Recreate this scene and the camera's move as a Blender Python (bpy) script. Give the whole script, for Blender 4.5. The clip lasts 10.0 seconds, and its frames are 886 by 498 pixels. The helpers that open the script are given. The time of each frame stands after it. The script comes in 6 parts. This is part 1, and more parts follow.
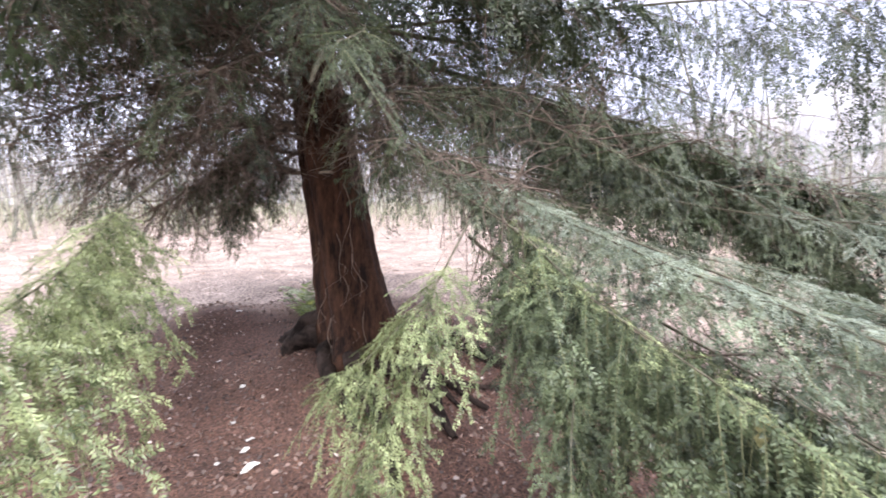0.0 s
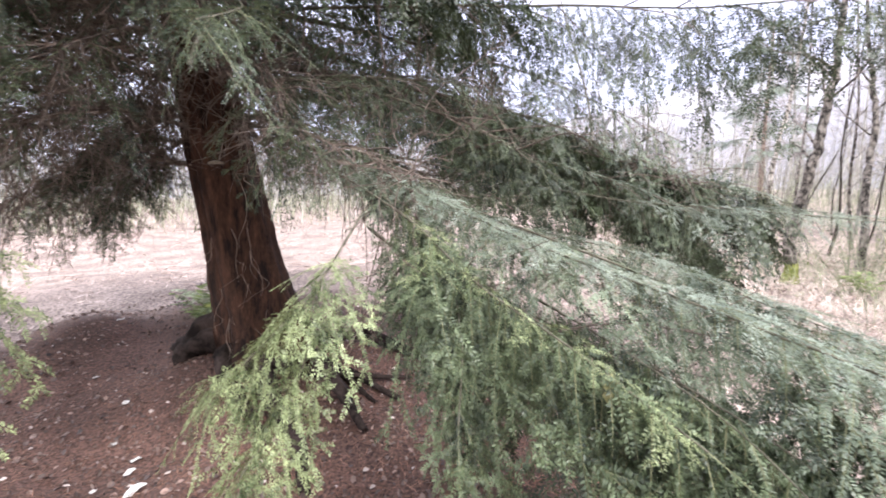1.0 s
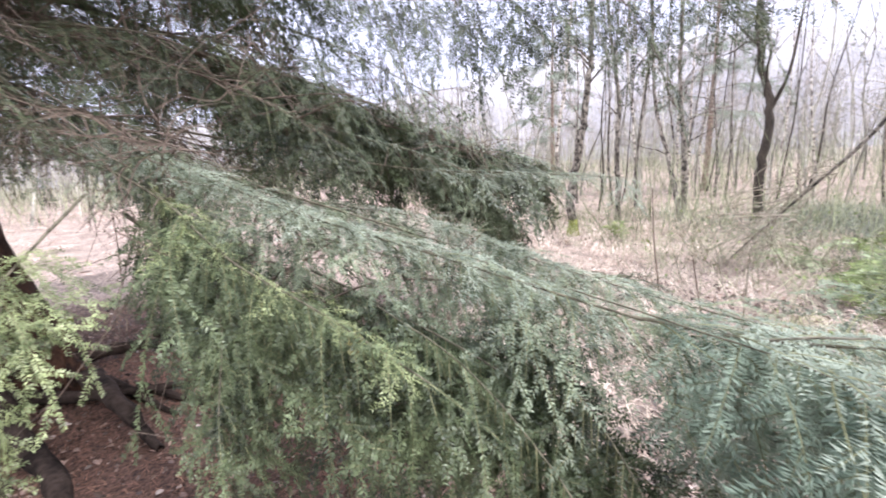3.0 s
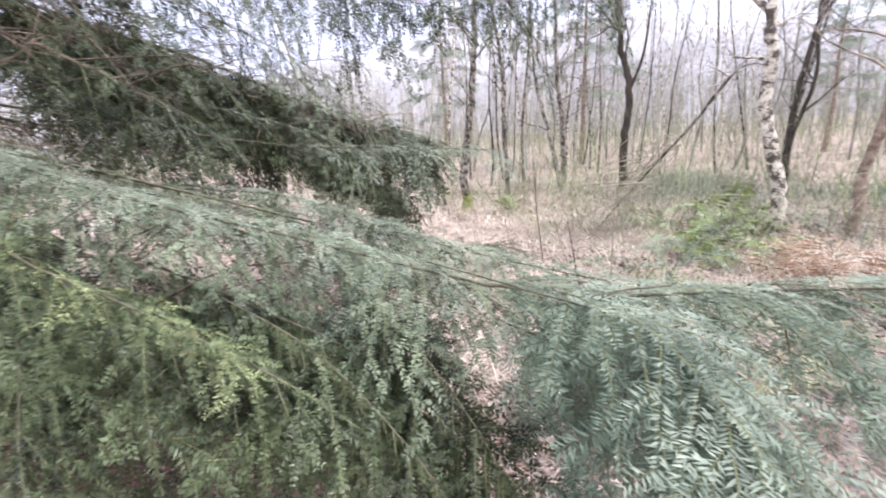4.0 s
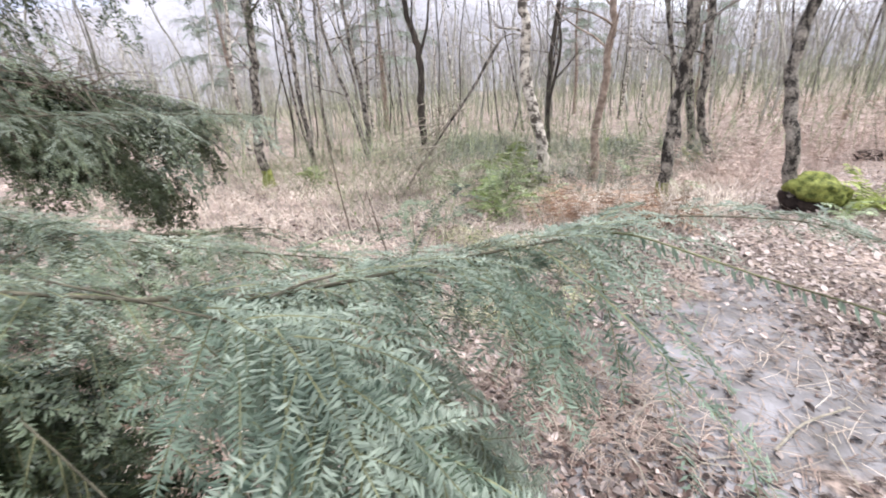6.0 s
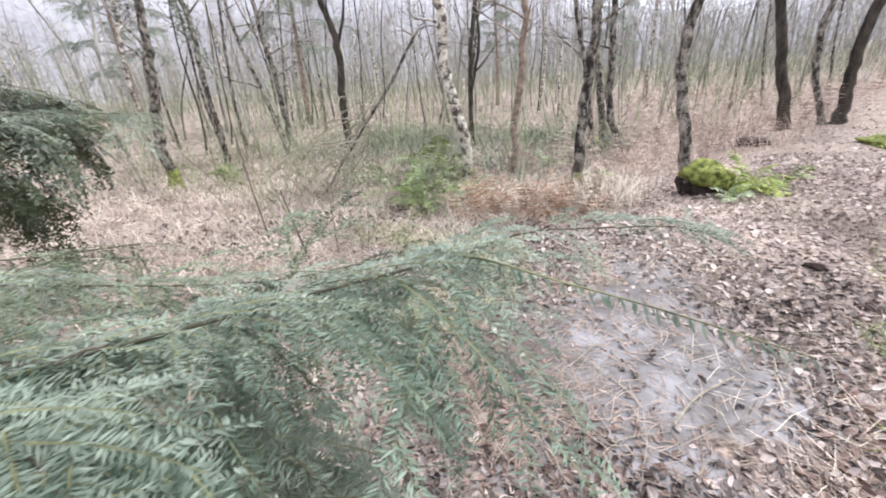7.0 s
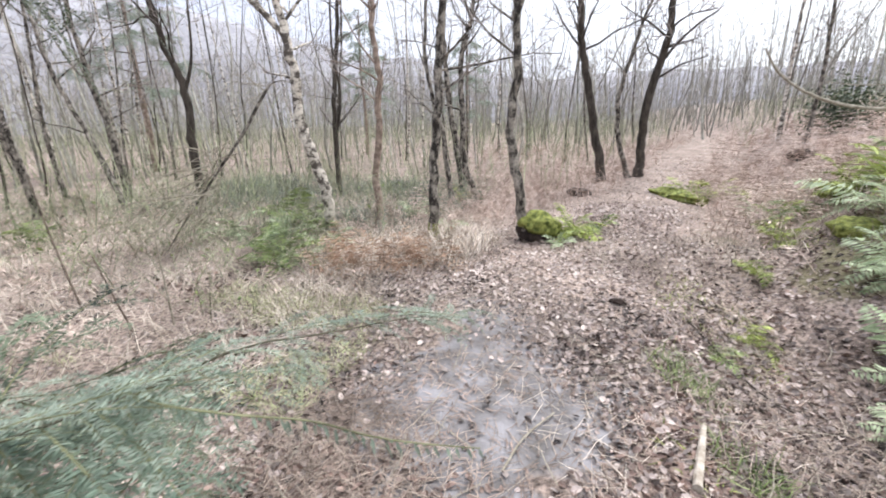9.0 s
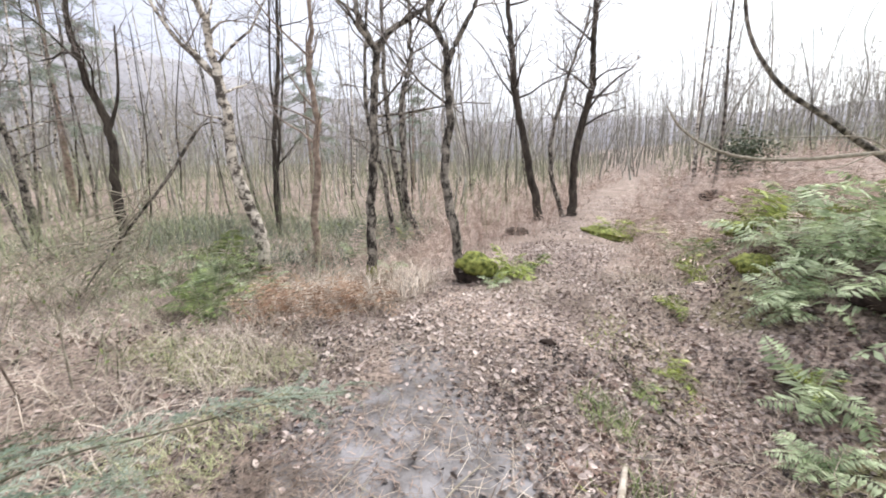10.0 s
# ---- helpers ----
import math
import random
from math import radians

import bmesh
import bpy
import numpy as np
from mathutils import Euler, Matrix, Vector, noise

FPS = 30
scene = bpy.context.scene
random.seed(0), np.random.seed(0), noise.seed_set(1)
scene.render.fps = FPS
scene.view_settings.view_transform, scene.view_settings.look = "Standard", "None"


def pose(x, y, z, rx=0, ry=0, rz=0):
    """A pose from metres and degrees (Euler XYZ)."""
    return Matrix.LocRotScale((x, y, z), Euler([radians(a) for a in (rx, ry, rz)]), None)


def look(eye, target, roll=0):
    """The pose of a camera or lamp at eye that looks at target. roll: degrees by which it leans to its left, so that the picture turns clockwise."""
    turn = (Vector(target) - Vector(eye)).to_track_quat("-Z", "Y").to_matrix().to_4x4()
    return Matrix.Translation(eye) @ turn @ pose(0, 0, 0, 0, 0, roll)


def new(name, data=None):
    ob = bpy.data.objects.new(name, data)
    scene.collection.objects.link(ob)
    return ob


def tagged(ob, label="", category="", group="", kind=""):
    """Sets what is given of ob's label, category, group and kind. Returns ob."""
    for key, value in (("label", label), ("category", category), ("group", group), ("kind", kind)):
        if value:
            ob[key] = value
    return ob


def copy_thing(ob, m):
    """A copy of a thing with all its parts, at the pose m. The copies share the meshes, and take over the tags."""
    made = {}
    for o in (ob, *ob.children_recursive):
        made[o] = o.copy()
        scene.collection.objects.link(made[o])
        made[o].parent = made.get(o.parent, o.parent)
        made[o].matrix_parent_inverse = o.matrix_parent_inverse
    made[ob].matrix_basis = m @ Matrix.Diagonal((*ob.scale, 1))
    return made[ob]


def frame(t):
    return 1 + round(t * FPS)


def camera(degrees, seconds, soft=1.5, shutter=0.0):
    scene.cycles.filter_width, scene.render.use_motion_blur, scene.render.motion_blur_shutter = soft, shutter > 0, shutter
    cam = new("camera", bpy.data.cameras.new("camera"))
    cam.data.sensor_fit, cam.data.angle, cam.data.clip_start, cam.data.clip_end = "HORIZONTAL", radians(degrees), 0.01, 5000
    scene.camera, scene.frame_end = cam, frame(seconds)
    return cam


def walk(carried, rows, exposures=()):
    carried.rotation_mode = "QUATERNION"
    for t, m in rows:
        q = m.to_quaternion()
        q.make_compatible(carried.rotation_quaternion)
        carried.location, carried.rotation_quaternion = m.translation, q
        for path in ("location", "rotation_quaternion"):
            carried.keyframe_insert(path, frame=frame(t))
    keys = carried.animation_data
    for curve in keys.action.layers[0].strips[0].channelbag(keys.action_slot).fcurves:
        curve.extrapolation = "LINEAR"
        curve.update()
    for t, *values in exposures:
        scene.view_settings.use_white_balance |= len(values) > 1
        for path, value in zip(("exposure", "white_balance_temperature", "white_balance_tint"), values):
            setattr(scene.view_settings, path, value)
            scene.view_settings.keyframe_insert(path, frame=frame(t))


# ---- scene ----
cam = camera(93.6, 10.0, soft=1.8, shutter=0.35)

PATH = [
    (0, (0.906, -0.014, 1.733), (-0.799, -1.033, 1.497), -0.3),
    (0.5, (0.884, 0.04, 1.726), (-0.916, -0.795, 1.47), -0.6),
    (1, (0.875, 0.092, 1.722), (-0.991, -0.573, 1.446), -0.9),
    (1.5, (0.866, 0.15, 1.711), (-1.048, -0.351, 1.418), -1.1),
    (2, (0.856, 0.216, 1.705), (-1.093, -0.097, 1.385), -1.6),
    (3.3, (0.8, 0.403, 1.657), (-1.141, 0.595, 1.219), -3.2),
    (3.5, (0.793, 0.424, 1.657), (-1.131, 0.706, 1.189), -3.2),
    (4, (0.768, 0.499, 1.629), (-1.095, 1.008, 1.107), -3.7),
    (4.5, (0.757, 0.588, 1.617), (-1.018, 1.311, 1.047), -4.0),
    (5, (0.736, 0.664, 1.615), (-0.936, 1.571, 0.996), -4.1),
    (5.5, (0.718, 0.739, 1.588), (-0.837, 1.808, 0.924), -4.4),
    (6, (0.702, 0.81, 1.575), (-0.737, 2.005, 0.866), -4.1),
    (6.2, (0.7, 0.836, 1.568), (-0.69, 2.075, 0.838), -4.2),
    (7.3, (0.744, 0.99, 1.596), (-0.397, 2.448, 0.839), -3.5),
    (7.5, (0.754, 1.006, 1.595), (-0.338, 2.506, 0.847), -3.2),
    (8, (0.785, 1.036, 1.617), (-0.191, 2.629, 0.902), -2.4),
    (8.5, (0.848, 1.058, 1.651), (-0.02, 2.733, 0.987), -1.7),
    (9, (0.955, 1.105, 1.691), (0.194, 2.858, 1.102), -1.4),
    (9.5, (1.035, 1.148, 1.731), (0.376, 2.967, 1.221), -1.1),
    (10, (1.106, 1.186, 1.762), (0.557, 3.062, 1.338), -0.8),
]
walk(cam, [(t, look(eye, target, roll)) for t, eye, target, roll in PATH],
     [(0, 1.42, 6200, 15), (2, 1.36, 6200, 15), (4, 1.2, 6200, 14), (5.5, 0.99, 6250, 11), (7.5, 0.82, 6180, 9), (9, 0.71, 6250, 8), (10, 0.61, 6500, 8)])

# ---- world and light: bright overcast ----
world = bpy.data.worlds.new("overcast")
scene.world = world
world.use_nodes = True
wn = world.node_tree.nodes
sky = wn.new("ShaderNodeTexSky")
sky.sky_type = "NISHITA"
sky.sun_disc = False
sky.sun_elevation, sky.sun_rotation = radians(60), radians(24)
sky.air_density, sky.dust_density, sky.ozone_density = 1.0, 6.0, 1.0
veil = wn.new("ShaderNodeMixRGB")
veil.inputs[0].default_value = 0.82
# the cloud is thinner, so brighter, towards the sun
where = wn.new("ShaderNodeTexCoord")
axes = wn.new("ShaderNodeSeparateXYZ")
world.node_tree.links.new(where.outputs["Generated"], axes.inputs[0])
clouds = wn.new("ShaderNodeTexNoise")
clouds.inputs["Scale"].default_value, clouds.inputs["Detail"].default_value = 2.2, 6
world.node_tree.links.new(where.outputs["Generated"], clouds.inputs["Vector"])
mass = wn.new("ShaderNodeMath")
mass.operation = "MULTIPLY_ADD"
world.node_tree.links.new(clouds.outputs[0], mass.inputs[0])
mass.inputs[1].default_value = 1.1
world.node_tree.links.new(axes.outputs[0], mass.inputs[2])
thin = wn.new("ShaderNodeMapRange")
world.node_tree.links.new(mass.outputs[0], thin.inputs[0])
thin.inputs[1].default_value, thin.inputs[2].default_value = -0.5, 1.3
layer = wn.new("ShaderNodeValToRGB")
layer.color_ramp.elements[0].color, layer.color_ramp.elements[1].color = (0.42, 0.43, 0.54, 1), (1.0, 1.0, 1.0, 1)
world.node_tree.links.new(thin.outputs[0], layer.inputs[0])
bright = wn.new("ShaderNodeMixRGB")
bright.blend_type = "MULTIPLY"
bright.inputs[0].default_value = 1
bright.inputs[2].default_value = (12.6, 12.75, 13.1, 1)
world.node_tree.links.new(layer.outputs[0], bright.inputs[1])
world.node_tree.links.new(bright.outputs[0], veil.inputs[2])
world.node_tree.links.new(sky.outputs[0], veil.inputs[1])
world.node_tree.links.new(veil.outputs[0], wn["Background"].inputs[0])
wn["Background"].inputs[1].default_value = 0.112

sun = new("sun", bpy.data.lights.new("sun", "SUN"))
sun.data.energy, sun.data.angle, sun.data.color = 1.9, radians(30), (1.0, 0.97, 0.92)
sun.matrix_world = look((4.1, 9.1, 31), (0, 0, 14))

# ---- materials ----


def material(name, low, high, rough=0.8, scale=8.0, bump=0.3, island=0.0, spec=0.3, stretch=(1, 1, 1), third=None, local=False,
             through_light=0.0, fine=5.0, steps=(0.36, 0.66)):
    """Two colours mixed by noise at two scales, with relief; island: how far single pieces differ in brightness."""
    m = bpy.data.materials.new(name)
    m.use_nodes = True
    n, link = m.node_tree.nodes, m.node_tree.links.new
    bsdf = n["Principled BSDF"]
    bsdf.inputs["Roughness"].default_value = rough
    bsdf.inputs["Specular IOR Level"].default_value = spec
    where = n.new("ShaderNodeTexCoord").outputs["Object"] if local else n.new("ShaderNodeNewGeometry").outputs["Position"]
    mapping = n.new("ShaderNodeMapping")
    mapping.inputs["Scale"].default_value = stretch
    link(where, mapping.inputs["Vector"])
    coarse, grain = n.new("ShaderNodeTexNoise"), n.new("ShaderNodeTexNoise")
    coarse.inputs["Scale"].default_value, coarse.inputs["Detail"].default_value = scale, 5
    grain.inputs["Scale"].default_value, grain.inputs["Detail"].default_value = scale * fine, 4
    for tex in (coarse, grain):
        link(mapping.outputs[0], tex.inputs["Vector"])
    ramp = n.new("ShaderNodeValToRGB")
    ramp.color_ramp.elements[0].position, ramp.color_ramp.elements[1].position = steps
    ramp.color_ramp.elements[0].color, ramp.color_ramp.elements[1].color = (*low, 1), (*high, 1)
    if third:
        e = ramp.color_ramp.elements.new(0.74)
        e.color = (*third, 1)
    both = n.new("ShaderNodeMath")
    both.operation = "MULTIPLY_ADD"
    link(grain.outputs[0], both.inputs[0])
    both.inputs[1].default_value = 0.45
    shift = n.new("ShaderNodeMath")
    shift.operation = "MULTIPLY_ADD"
    link(coarse.outputs[0], shift.inputs[0])
    shift.inputs[1].default_value, shift.inputs[2].default_value = 0.75, -0.1
    link(shift.outputs[0], both.inputs[2])
    link(both.outputs[0], ramp.inputs[0])
    colour = ramp.outputs[0]
    if island:
        own = n.new("ShaderNodeHueSaturation")
        span = n.new("ShaderNodeMapRange")
        link(n.new("ShaderNodeNewGeometry").outputs["Random Per Island"], span.inputs[0])
        span.inputs[3].default_value, span.inputs[4].default_value = 1 - island, 1 + island
        link(span.outputs[0], own.inputs["Value"])
        link(colour, own.inputs["Color"])
        colour = own.outputs[0]
    link(colour, bsdf.inputs["Base Color"])
    if bump:
        relief = n.new("ShaderNodeBump")
        relief.inputs["Strength"].default_value, relief.inputs["Distance"].default_value = bump, 0.02
        link(both.outputs[0], relief.inputs["Height"])
        link(relief.outputs[0], bsdf.inputs["Normal"])
    if through_light:
        glow = n.new("ShaderNodeBsdfTranslucent")
        mix = n.new("ShaderNodeMixShader")
        mix.inputs[0].default_value = through_light
        link(colour, glow.inputs[0])
        link(bsdf.outputs[0], mix.inputs[1])
        link(glow.outputs[0], mix.inputs[2])
        link(mix.outputs[0], n["Material Output"].inputs[0])
    return m


YEW_BARK = material("yew_bark", (0.01, 0.005, 0.004), (0.1, 0.046, 0.026), 0.9, 4, 1.0, stretch=(4.5, 4.5, 0.9), steps=(0.36, 0.72))
ROOT_BARK = material("root_bark", (0.012, 0.009, 0.008), (0.065, 0.047, 0.04), 0.95, 5, 1.0, spec=0.1)
TWIG = material("twig_bark", (0.075, 0.055, 0.045), (0.23, 0.18, 0.145), 0.85, 20, 0.4)
SHOOT_BARK = material("shoot_bark", (0.06, 0.055, 0.038), (0.2, 0.18, 0.13), 0.85, 20, 0.4)
DEAD_TWIG = material("dead_twig", (0.13, 0.09, 0.07), (0.3, 0.23, 0.18), 0.85, 20, 0.4)
SHOOT_GREEN = material("shoot_green", (0.08, 0.082, 0.04), (0.28, 0.285, 0.16), 0.8, 12, 0)
PALE_TWIG = material("pale_twig", (0.2, 0.17, 0.13), (0.42, 0.38, 0.31), 0.85, 20, 0.4)
# dark and mid greens also carry the yew's inner and underside shade
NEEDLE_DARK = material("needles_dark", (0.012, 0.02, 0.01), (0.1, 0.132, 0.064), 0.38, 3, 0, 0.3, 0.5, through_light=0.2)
NEEDLE_MID = material("needles_mid_green", (0.018, 0.03, 0.016), (0.27, 0.33, 0.215), 0.38, 6, 0, 0.25, 0.5, through_light=0.2)
NEEDLE_FRESH = material("needles_fresh_green", (0.014, 0.024, 0.01), (0.19, 0.24, 0.125), 0.4, 7, 0, 0.25, 0.5, through_light=0.2)
# on the yew this grey-green carries the sky's sheen; the pines share it
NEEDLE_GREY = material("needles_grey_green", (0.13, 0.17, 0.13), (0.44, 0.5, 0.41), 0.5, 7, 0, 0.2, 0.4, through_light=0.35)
NEEDLE_BLUE = material("needles_blue_green", (0.09, 0.135, 0.1), (0.29, 0.365, 0.28), 0.5, 7, 0, 0.2, 0.4, through_light=0.35)
NEEDLE_LIGHT = material("needles_yellow_green", (0.035, 0.055, 0.014), (0.42, 0.485, 0.24), 0.4, 9, 0, 0.25, 0.5, through_light=0.25)
BIRCH = material("birch_bark", (0.08, 0.066, 0.056), (0.6, 0.54, 0.47), 0.75, 2.6, 0.5, stretch=(2.8, 2.8, 3.6), third=(0.76, 0.7, 0.63), steps=(0.44, 0.54))
GREY_BARK = material("grey_bark", (0.025, 0.021, 0.018), (0.36, 0.32, 0.275), 0.9, 3.2, 0.8, stretch=(4, 4, 2.6), steps=(0.43, 0.64))
DARK_BARK = material("dark_bark", (0.018, 0.015, 0.012), (0.09, 0.073, 0.06), 0.9, 6, 0.6, stretch=(2, 2, 0.6))
RUST_BARK = material("rust_bark", (0.13, 0.092, 0.072), (0.42, 0.33, 0.27), 0.85, 2.5, 0.5, stretch=(3, 3, 4), third=(0.6, 0.53, 0.46))
# paler than the near bark: distance haze put into the colour
HAZED_BARK = material("hazed_bark", (0.17, 0.16, 0.135), (0.44, 0.42, 0.37), 0.9, 1.5, 0, 0.45)
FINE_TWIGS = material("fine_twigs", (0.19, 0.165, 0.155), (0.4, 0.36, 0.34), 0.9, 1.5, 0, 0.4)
GREEN_TWIGS = material("greenish_twigs", (0.15, 0.165, 0.095), (0.43, 0.455, 0.3), 0.9, 1.5, 0, 0.5)
LEAVES = material("fallen_leaves", (0.27, 0.21, 0.187), (0.69, 0.59, 0.54), 0.8, 1.3, 0, 0.24, 0.4, fine=9)
DAMP_LEAVES = material("damp_leaves", (0.06, 0.044, 0.039), (0.52, 0.43, 0.395), 0.6, 1.6, 0, 0.6, 0.4, fine=9)
DAMP_STRAW = material("damp_straw", (0.13, 0.098, 0.078), (0.48, 0.39, 0.325), 0.7, 1.1, 0, 0.5, fine=9)
STRAW = material("dead_straw", (0.28, 0.225, 0.175), (0.74, 0.65, 0.56), 0.8, 1.1, 0, 0.5, fine=9)
BRACKEN = material("dead_bracken", (0.27, 0.195, 0.16), (0.74, 0.6, 0.525), 0.85, 1.5, 0, 0.45)
RUST_BRACKEN = material("rust_bracken", (0.26, 0.155, 0.1), (0.54, 0.375, 0.27), 0.85, 2, 0, 0.4)
NEEDLE_LITTER = material("needle_litter", (0.1, 0.05, 0.035), (0.32, 0.18, 0.125), 0.85, 2, 0, 0.4)
BROWN_BRACKEN = material("brown_bracken", (0.14, 0.1, 0.08), (0.42, 0.32, 0.27), 0.85, 2, 0, 0.4)
FERN = material("fern_green", (0.05, 0.08, 0.022), (0.36, 0.43, 0.17), 0.55, 4, 0, 0.4, 0.4, through_light=0.25)
PALE_FERN = material("fern_pale", (0.16, 0.215, 0.1), (0.6, 0.67, 0.45), 0.6, 4, 0, 0.3, 0.4, through_light=0.25)
YELLOW_FERN = material("fern_yellow_green", (0.1, 0.13, 0.02), (0.46, 0.52, 0.15), 0.55, 4, 0, 0.4, 0.4, through_light=0.25)
DRY_LEAF = material("dry_leaf", (0.36, 0.34, 0.16), (0.62, 0.58, 0.32), 0.7, 30, 0.2, through_light=0.3)
PALE_GRASS = material("pale_grass", (0.24, 0.27, 0.12), (0.64, 0.65, 0.4), 0.7, 4, 0, 0.35, through_light=0.2)
WET_LEAVES = material("wet_brown_leaves", (0.05, 0.032, 0.027), (0.28, 0.19, 0.155), 0.5, 1.6, 0, 0.6, 0.5, fine=9)
# grey-lavender because the haze over the hills is part of this colour
HAZED_HILL = material("hazed_wooded_hill", (0.27, 0.265, 0.29), (0.42, 0.41, 0.44), 1.0, 0.03, 0, fine=12)
MOSS = material("moss", (0.05, 0.062, 0.014), (0.31, 0.33, 0.09), 0.95, 14, 0.8)
RUSH = material("rushes", (0.045, 0.058, 0.042), (0.29, 0.32, 0.25), 0.7, 2, 0, 0.4)
DEAD_WOOD = material("bare_wood", (0.3, 0.25, 0.2), (0.58, 0.52, 0.45), 0.8, 9, 0.4)
PAPER = material("pale_litter", (0.6, 0.57, 0.54), (0.8, 0.78, 0.76), 0.7, 9, 0.1)


def ground_material():
    """Mud, leaf mould, needle litter and moss, laid out by the ground's zones."""
    m = bpy.data.materials.new("woodland_floor")
    m.use_nodes = True
    n, link = m.node_tree.nodes, m.node_tree.links.new
    bsdf = n["Principled BSDF"]
    zone = n.new("ShaderNodeVertexColor")
    zone.layer_name = "zone"
    split = n.new("ShaderNodeSeparateColor")
    link(zone.outputs[0], split.inputs[0])
    place = n.new("ShaderNodeNewGeometry").outputs["Position"]

    def noisy(scale, low, high, detail=8.0):
        tex = n.new("ShaderNodeTexNoise")
        tex.inputs["Scale"].default_value, tex.inputs["Detail"].default_value = scale, detail
        link(place, tex.inputs["Vector"])
        ramp = n.new("ShaderNodeValToRGB")
        ramp.color_ramp.elements[0].position, ramp.color_ramp.elements[1].position = 0.35, 0.65
        ramp.color_ramp.elements[0].color, ramp.color_ramp.elements[1].color = (*low, 1), (*high, 1)
        link(tex.outputs[0], ramp.inputs[0])
        return tex.outputs[0], ramp.outputs[0]

    def blend(a, b, factor):
        mix = n.new("ShaderNodeMixRGB")
        link(factor, mix.inputs[0])
        link(a, mix.inputs[1])
        link(b, mix.inputs[2])
        return mix.outputs[0]

    rough_height, base = noisy(26, (0.1, 0.075, 0.064), (0.52, 0.42, 0.365), 12)
    _, mud = noisy(5, (0.12, 0.107, 0.104), (0.285, 0.27, 0.282), 10)
    fine_height, needles = noisy(45, (0.04, 0.022, 0.018), (0.2, 0.112, 0.086), 10)
    _, moss = noisy(16, (0.12, 0.12, 0.05), (0.26, 0.25, 0.12))
    colour = blend(base, needles, split.outputs[1])
    colour = blend(colour, moss, split.outputs[2])
    stain, tone = noisy(1.1, (0.66, 0.63, 0.61), (1.15, 1.12, 1.1), 6)
    drift = n.new("ShaderNodeMixRGB")
    drift.blend_type = "MULTIPLY"
    drift.inputs[0].default_value = 1
    link(colour, drift.inputs[1])
    link(tone, drift.inputs[2])
    ragged, _ = noisy(9, (0, 0, 0), (1, 1, 1), 5)
    edge = n.new("ShaderNodeMath")
    edge.operation = "ADD"
    link(split.outputs[0], edge.inputs[0])
    link(ragged, edge.inputs[1])
    bare = n.new("ShaderNodeMapRange")
    link(edge.outputs[0], bare.inputs[0])
    bare.inputs[1].default_value, bare.inputs[2].default_value = 0.85, 1.25
    colour = blend(drift.outputs[0], mud, bare.outputs[0])
    link(colour, bsdf.inputs["Base Color"])
    wet = n.new("ShaderNodeMapRange")
    link(bare.outputs[0], wet.inputs[0])
    wet.inputs[3].default_value, wet.inputs[4].default_value = 0.92, 0.66
    link(wet.outputs[0], bsdf.inputs["Roughness"])
    both = n.new("ShaderNodeMath")
    both.operation = "ADD"
    link(rough_height, both.inputs[0])
    link(fine_height, both.inputs[1])
    relief = n.new("ShaderNodeBump")
    relief.inputs["Distance"].default_value = 0.03
    soft = n.new("ShaderNodeMapRange")
    link(bare.outputs[0], soft.inputs[0])
    soft.inputs[3].default_value, soft.inputs[4].default_value = 0.5, 0.3
    link(soft.outputs[0], relief.inputs["Strength"])
    link(both.outputs[0], relief.inputs["Height"])
    link(relief.outputs[0], bsdf.inputs["Normal"])
    return m


GROUND = ground_material()

# ---- mesh tools ----
rng = np.random.default_rng(7)


def vec(*a):
    return np.array(a, float)


def unit(v):
    v = np.asarray(v, float)
    return v / np.maximum(np.linalg.norm(v, axis=-1, keepdims=True), 1e-9)


class Soup:
    """Quads gathered from many pieces into one mesh."""

    def __init__(self):
        self.v, self.f, self.count = [], [], 0

    def add(self, v, f):
        self.v.append(np.asarray(v, float).reshape(-1, 3))
        self.f.append(np.asarray(f, int).reshape(-1, 4) + self.count)
        self.count += len(self.v[-1])
        return self

    def arrays(self):
        return np.concatenate(self.v), np.concatenate(self.f)

    def mesh(self, name, mat, smooth=False):
        v, f = self.arrays()
        me = bpy.data.meshes.new(name)
        me.vertices.add(len(v))
        me.vertices.foreach_set("co", v.astype(np.float32).ravel())
        me.loops.add(f.size)
        me.loops.foreach_set("vertex_index", f.astype(np.int32).ravel())
        me.polygons.add(len(f))
        me.polygons.foreach_set("loop_start", np.arange(0, f.size, 4, dtype=np.int32))
        me.polygons.foreach_set("use_smooth", np.full(len(f), smooth))
        me.update(calc_edges=True)
        me.materials.append(mat)
        return me


def part(name, soup, mat, parent=None, label="", smooth=False):
    ob = new(name, soup.mesh(name, mat, smooth))
    if parent:
        ob.parent = parent
    return tagged(ob, label)


def thing(name, label, category, group="", place=(0, 0, 0)):
    ob = new(name)
    ob.location = place
    return tagged(ob, label, category, group)


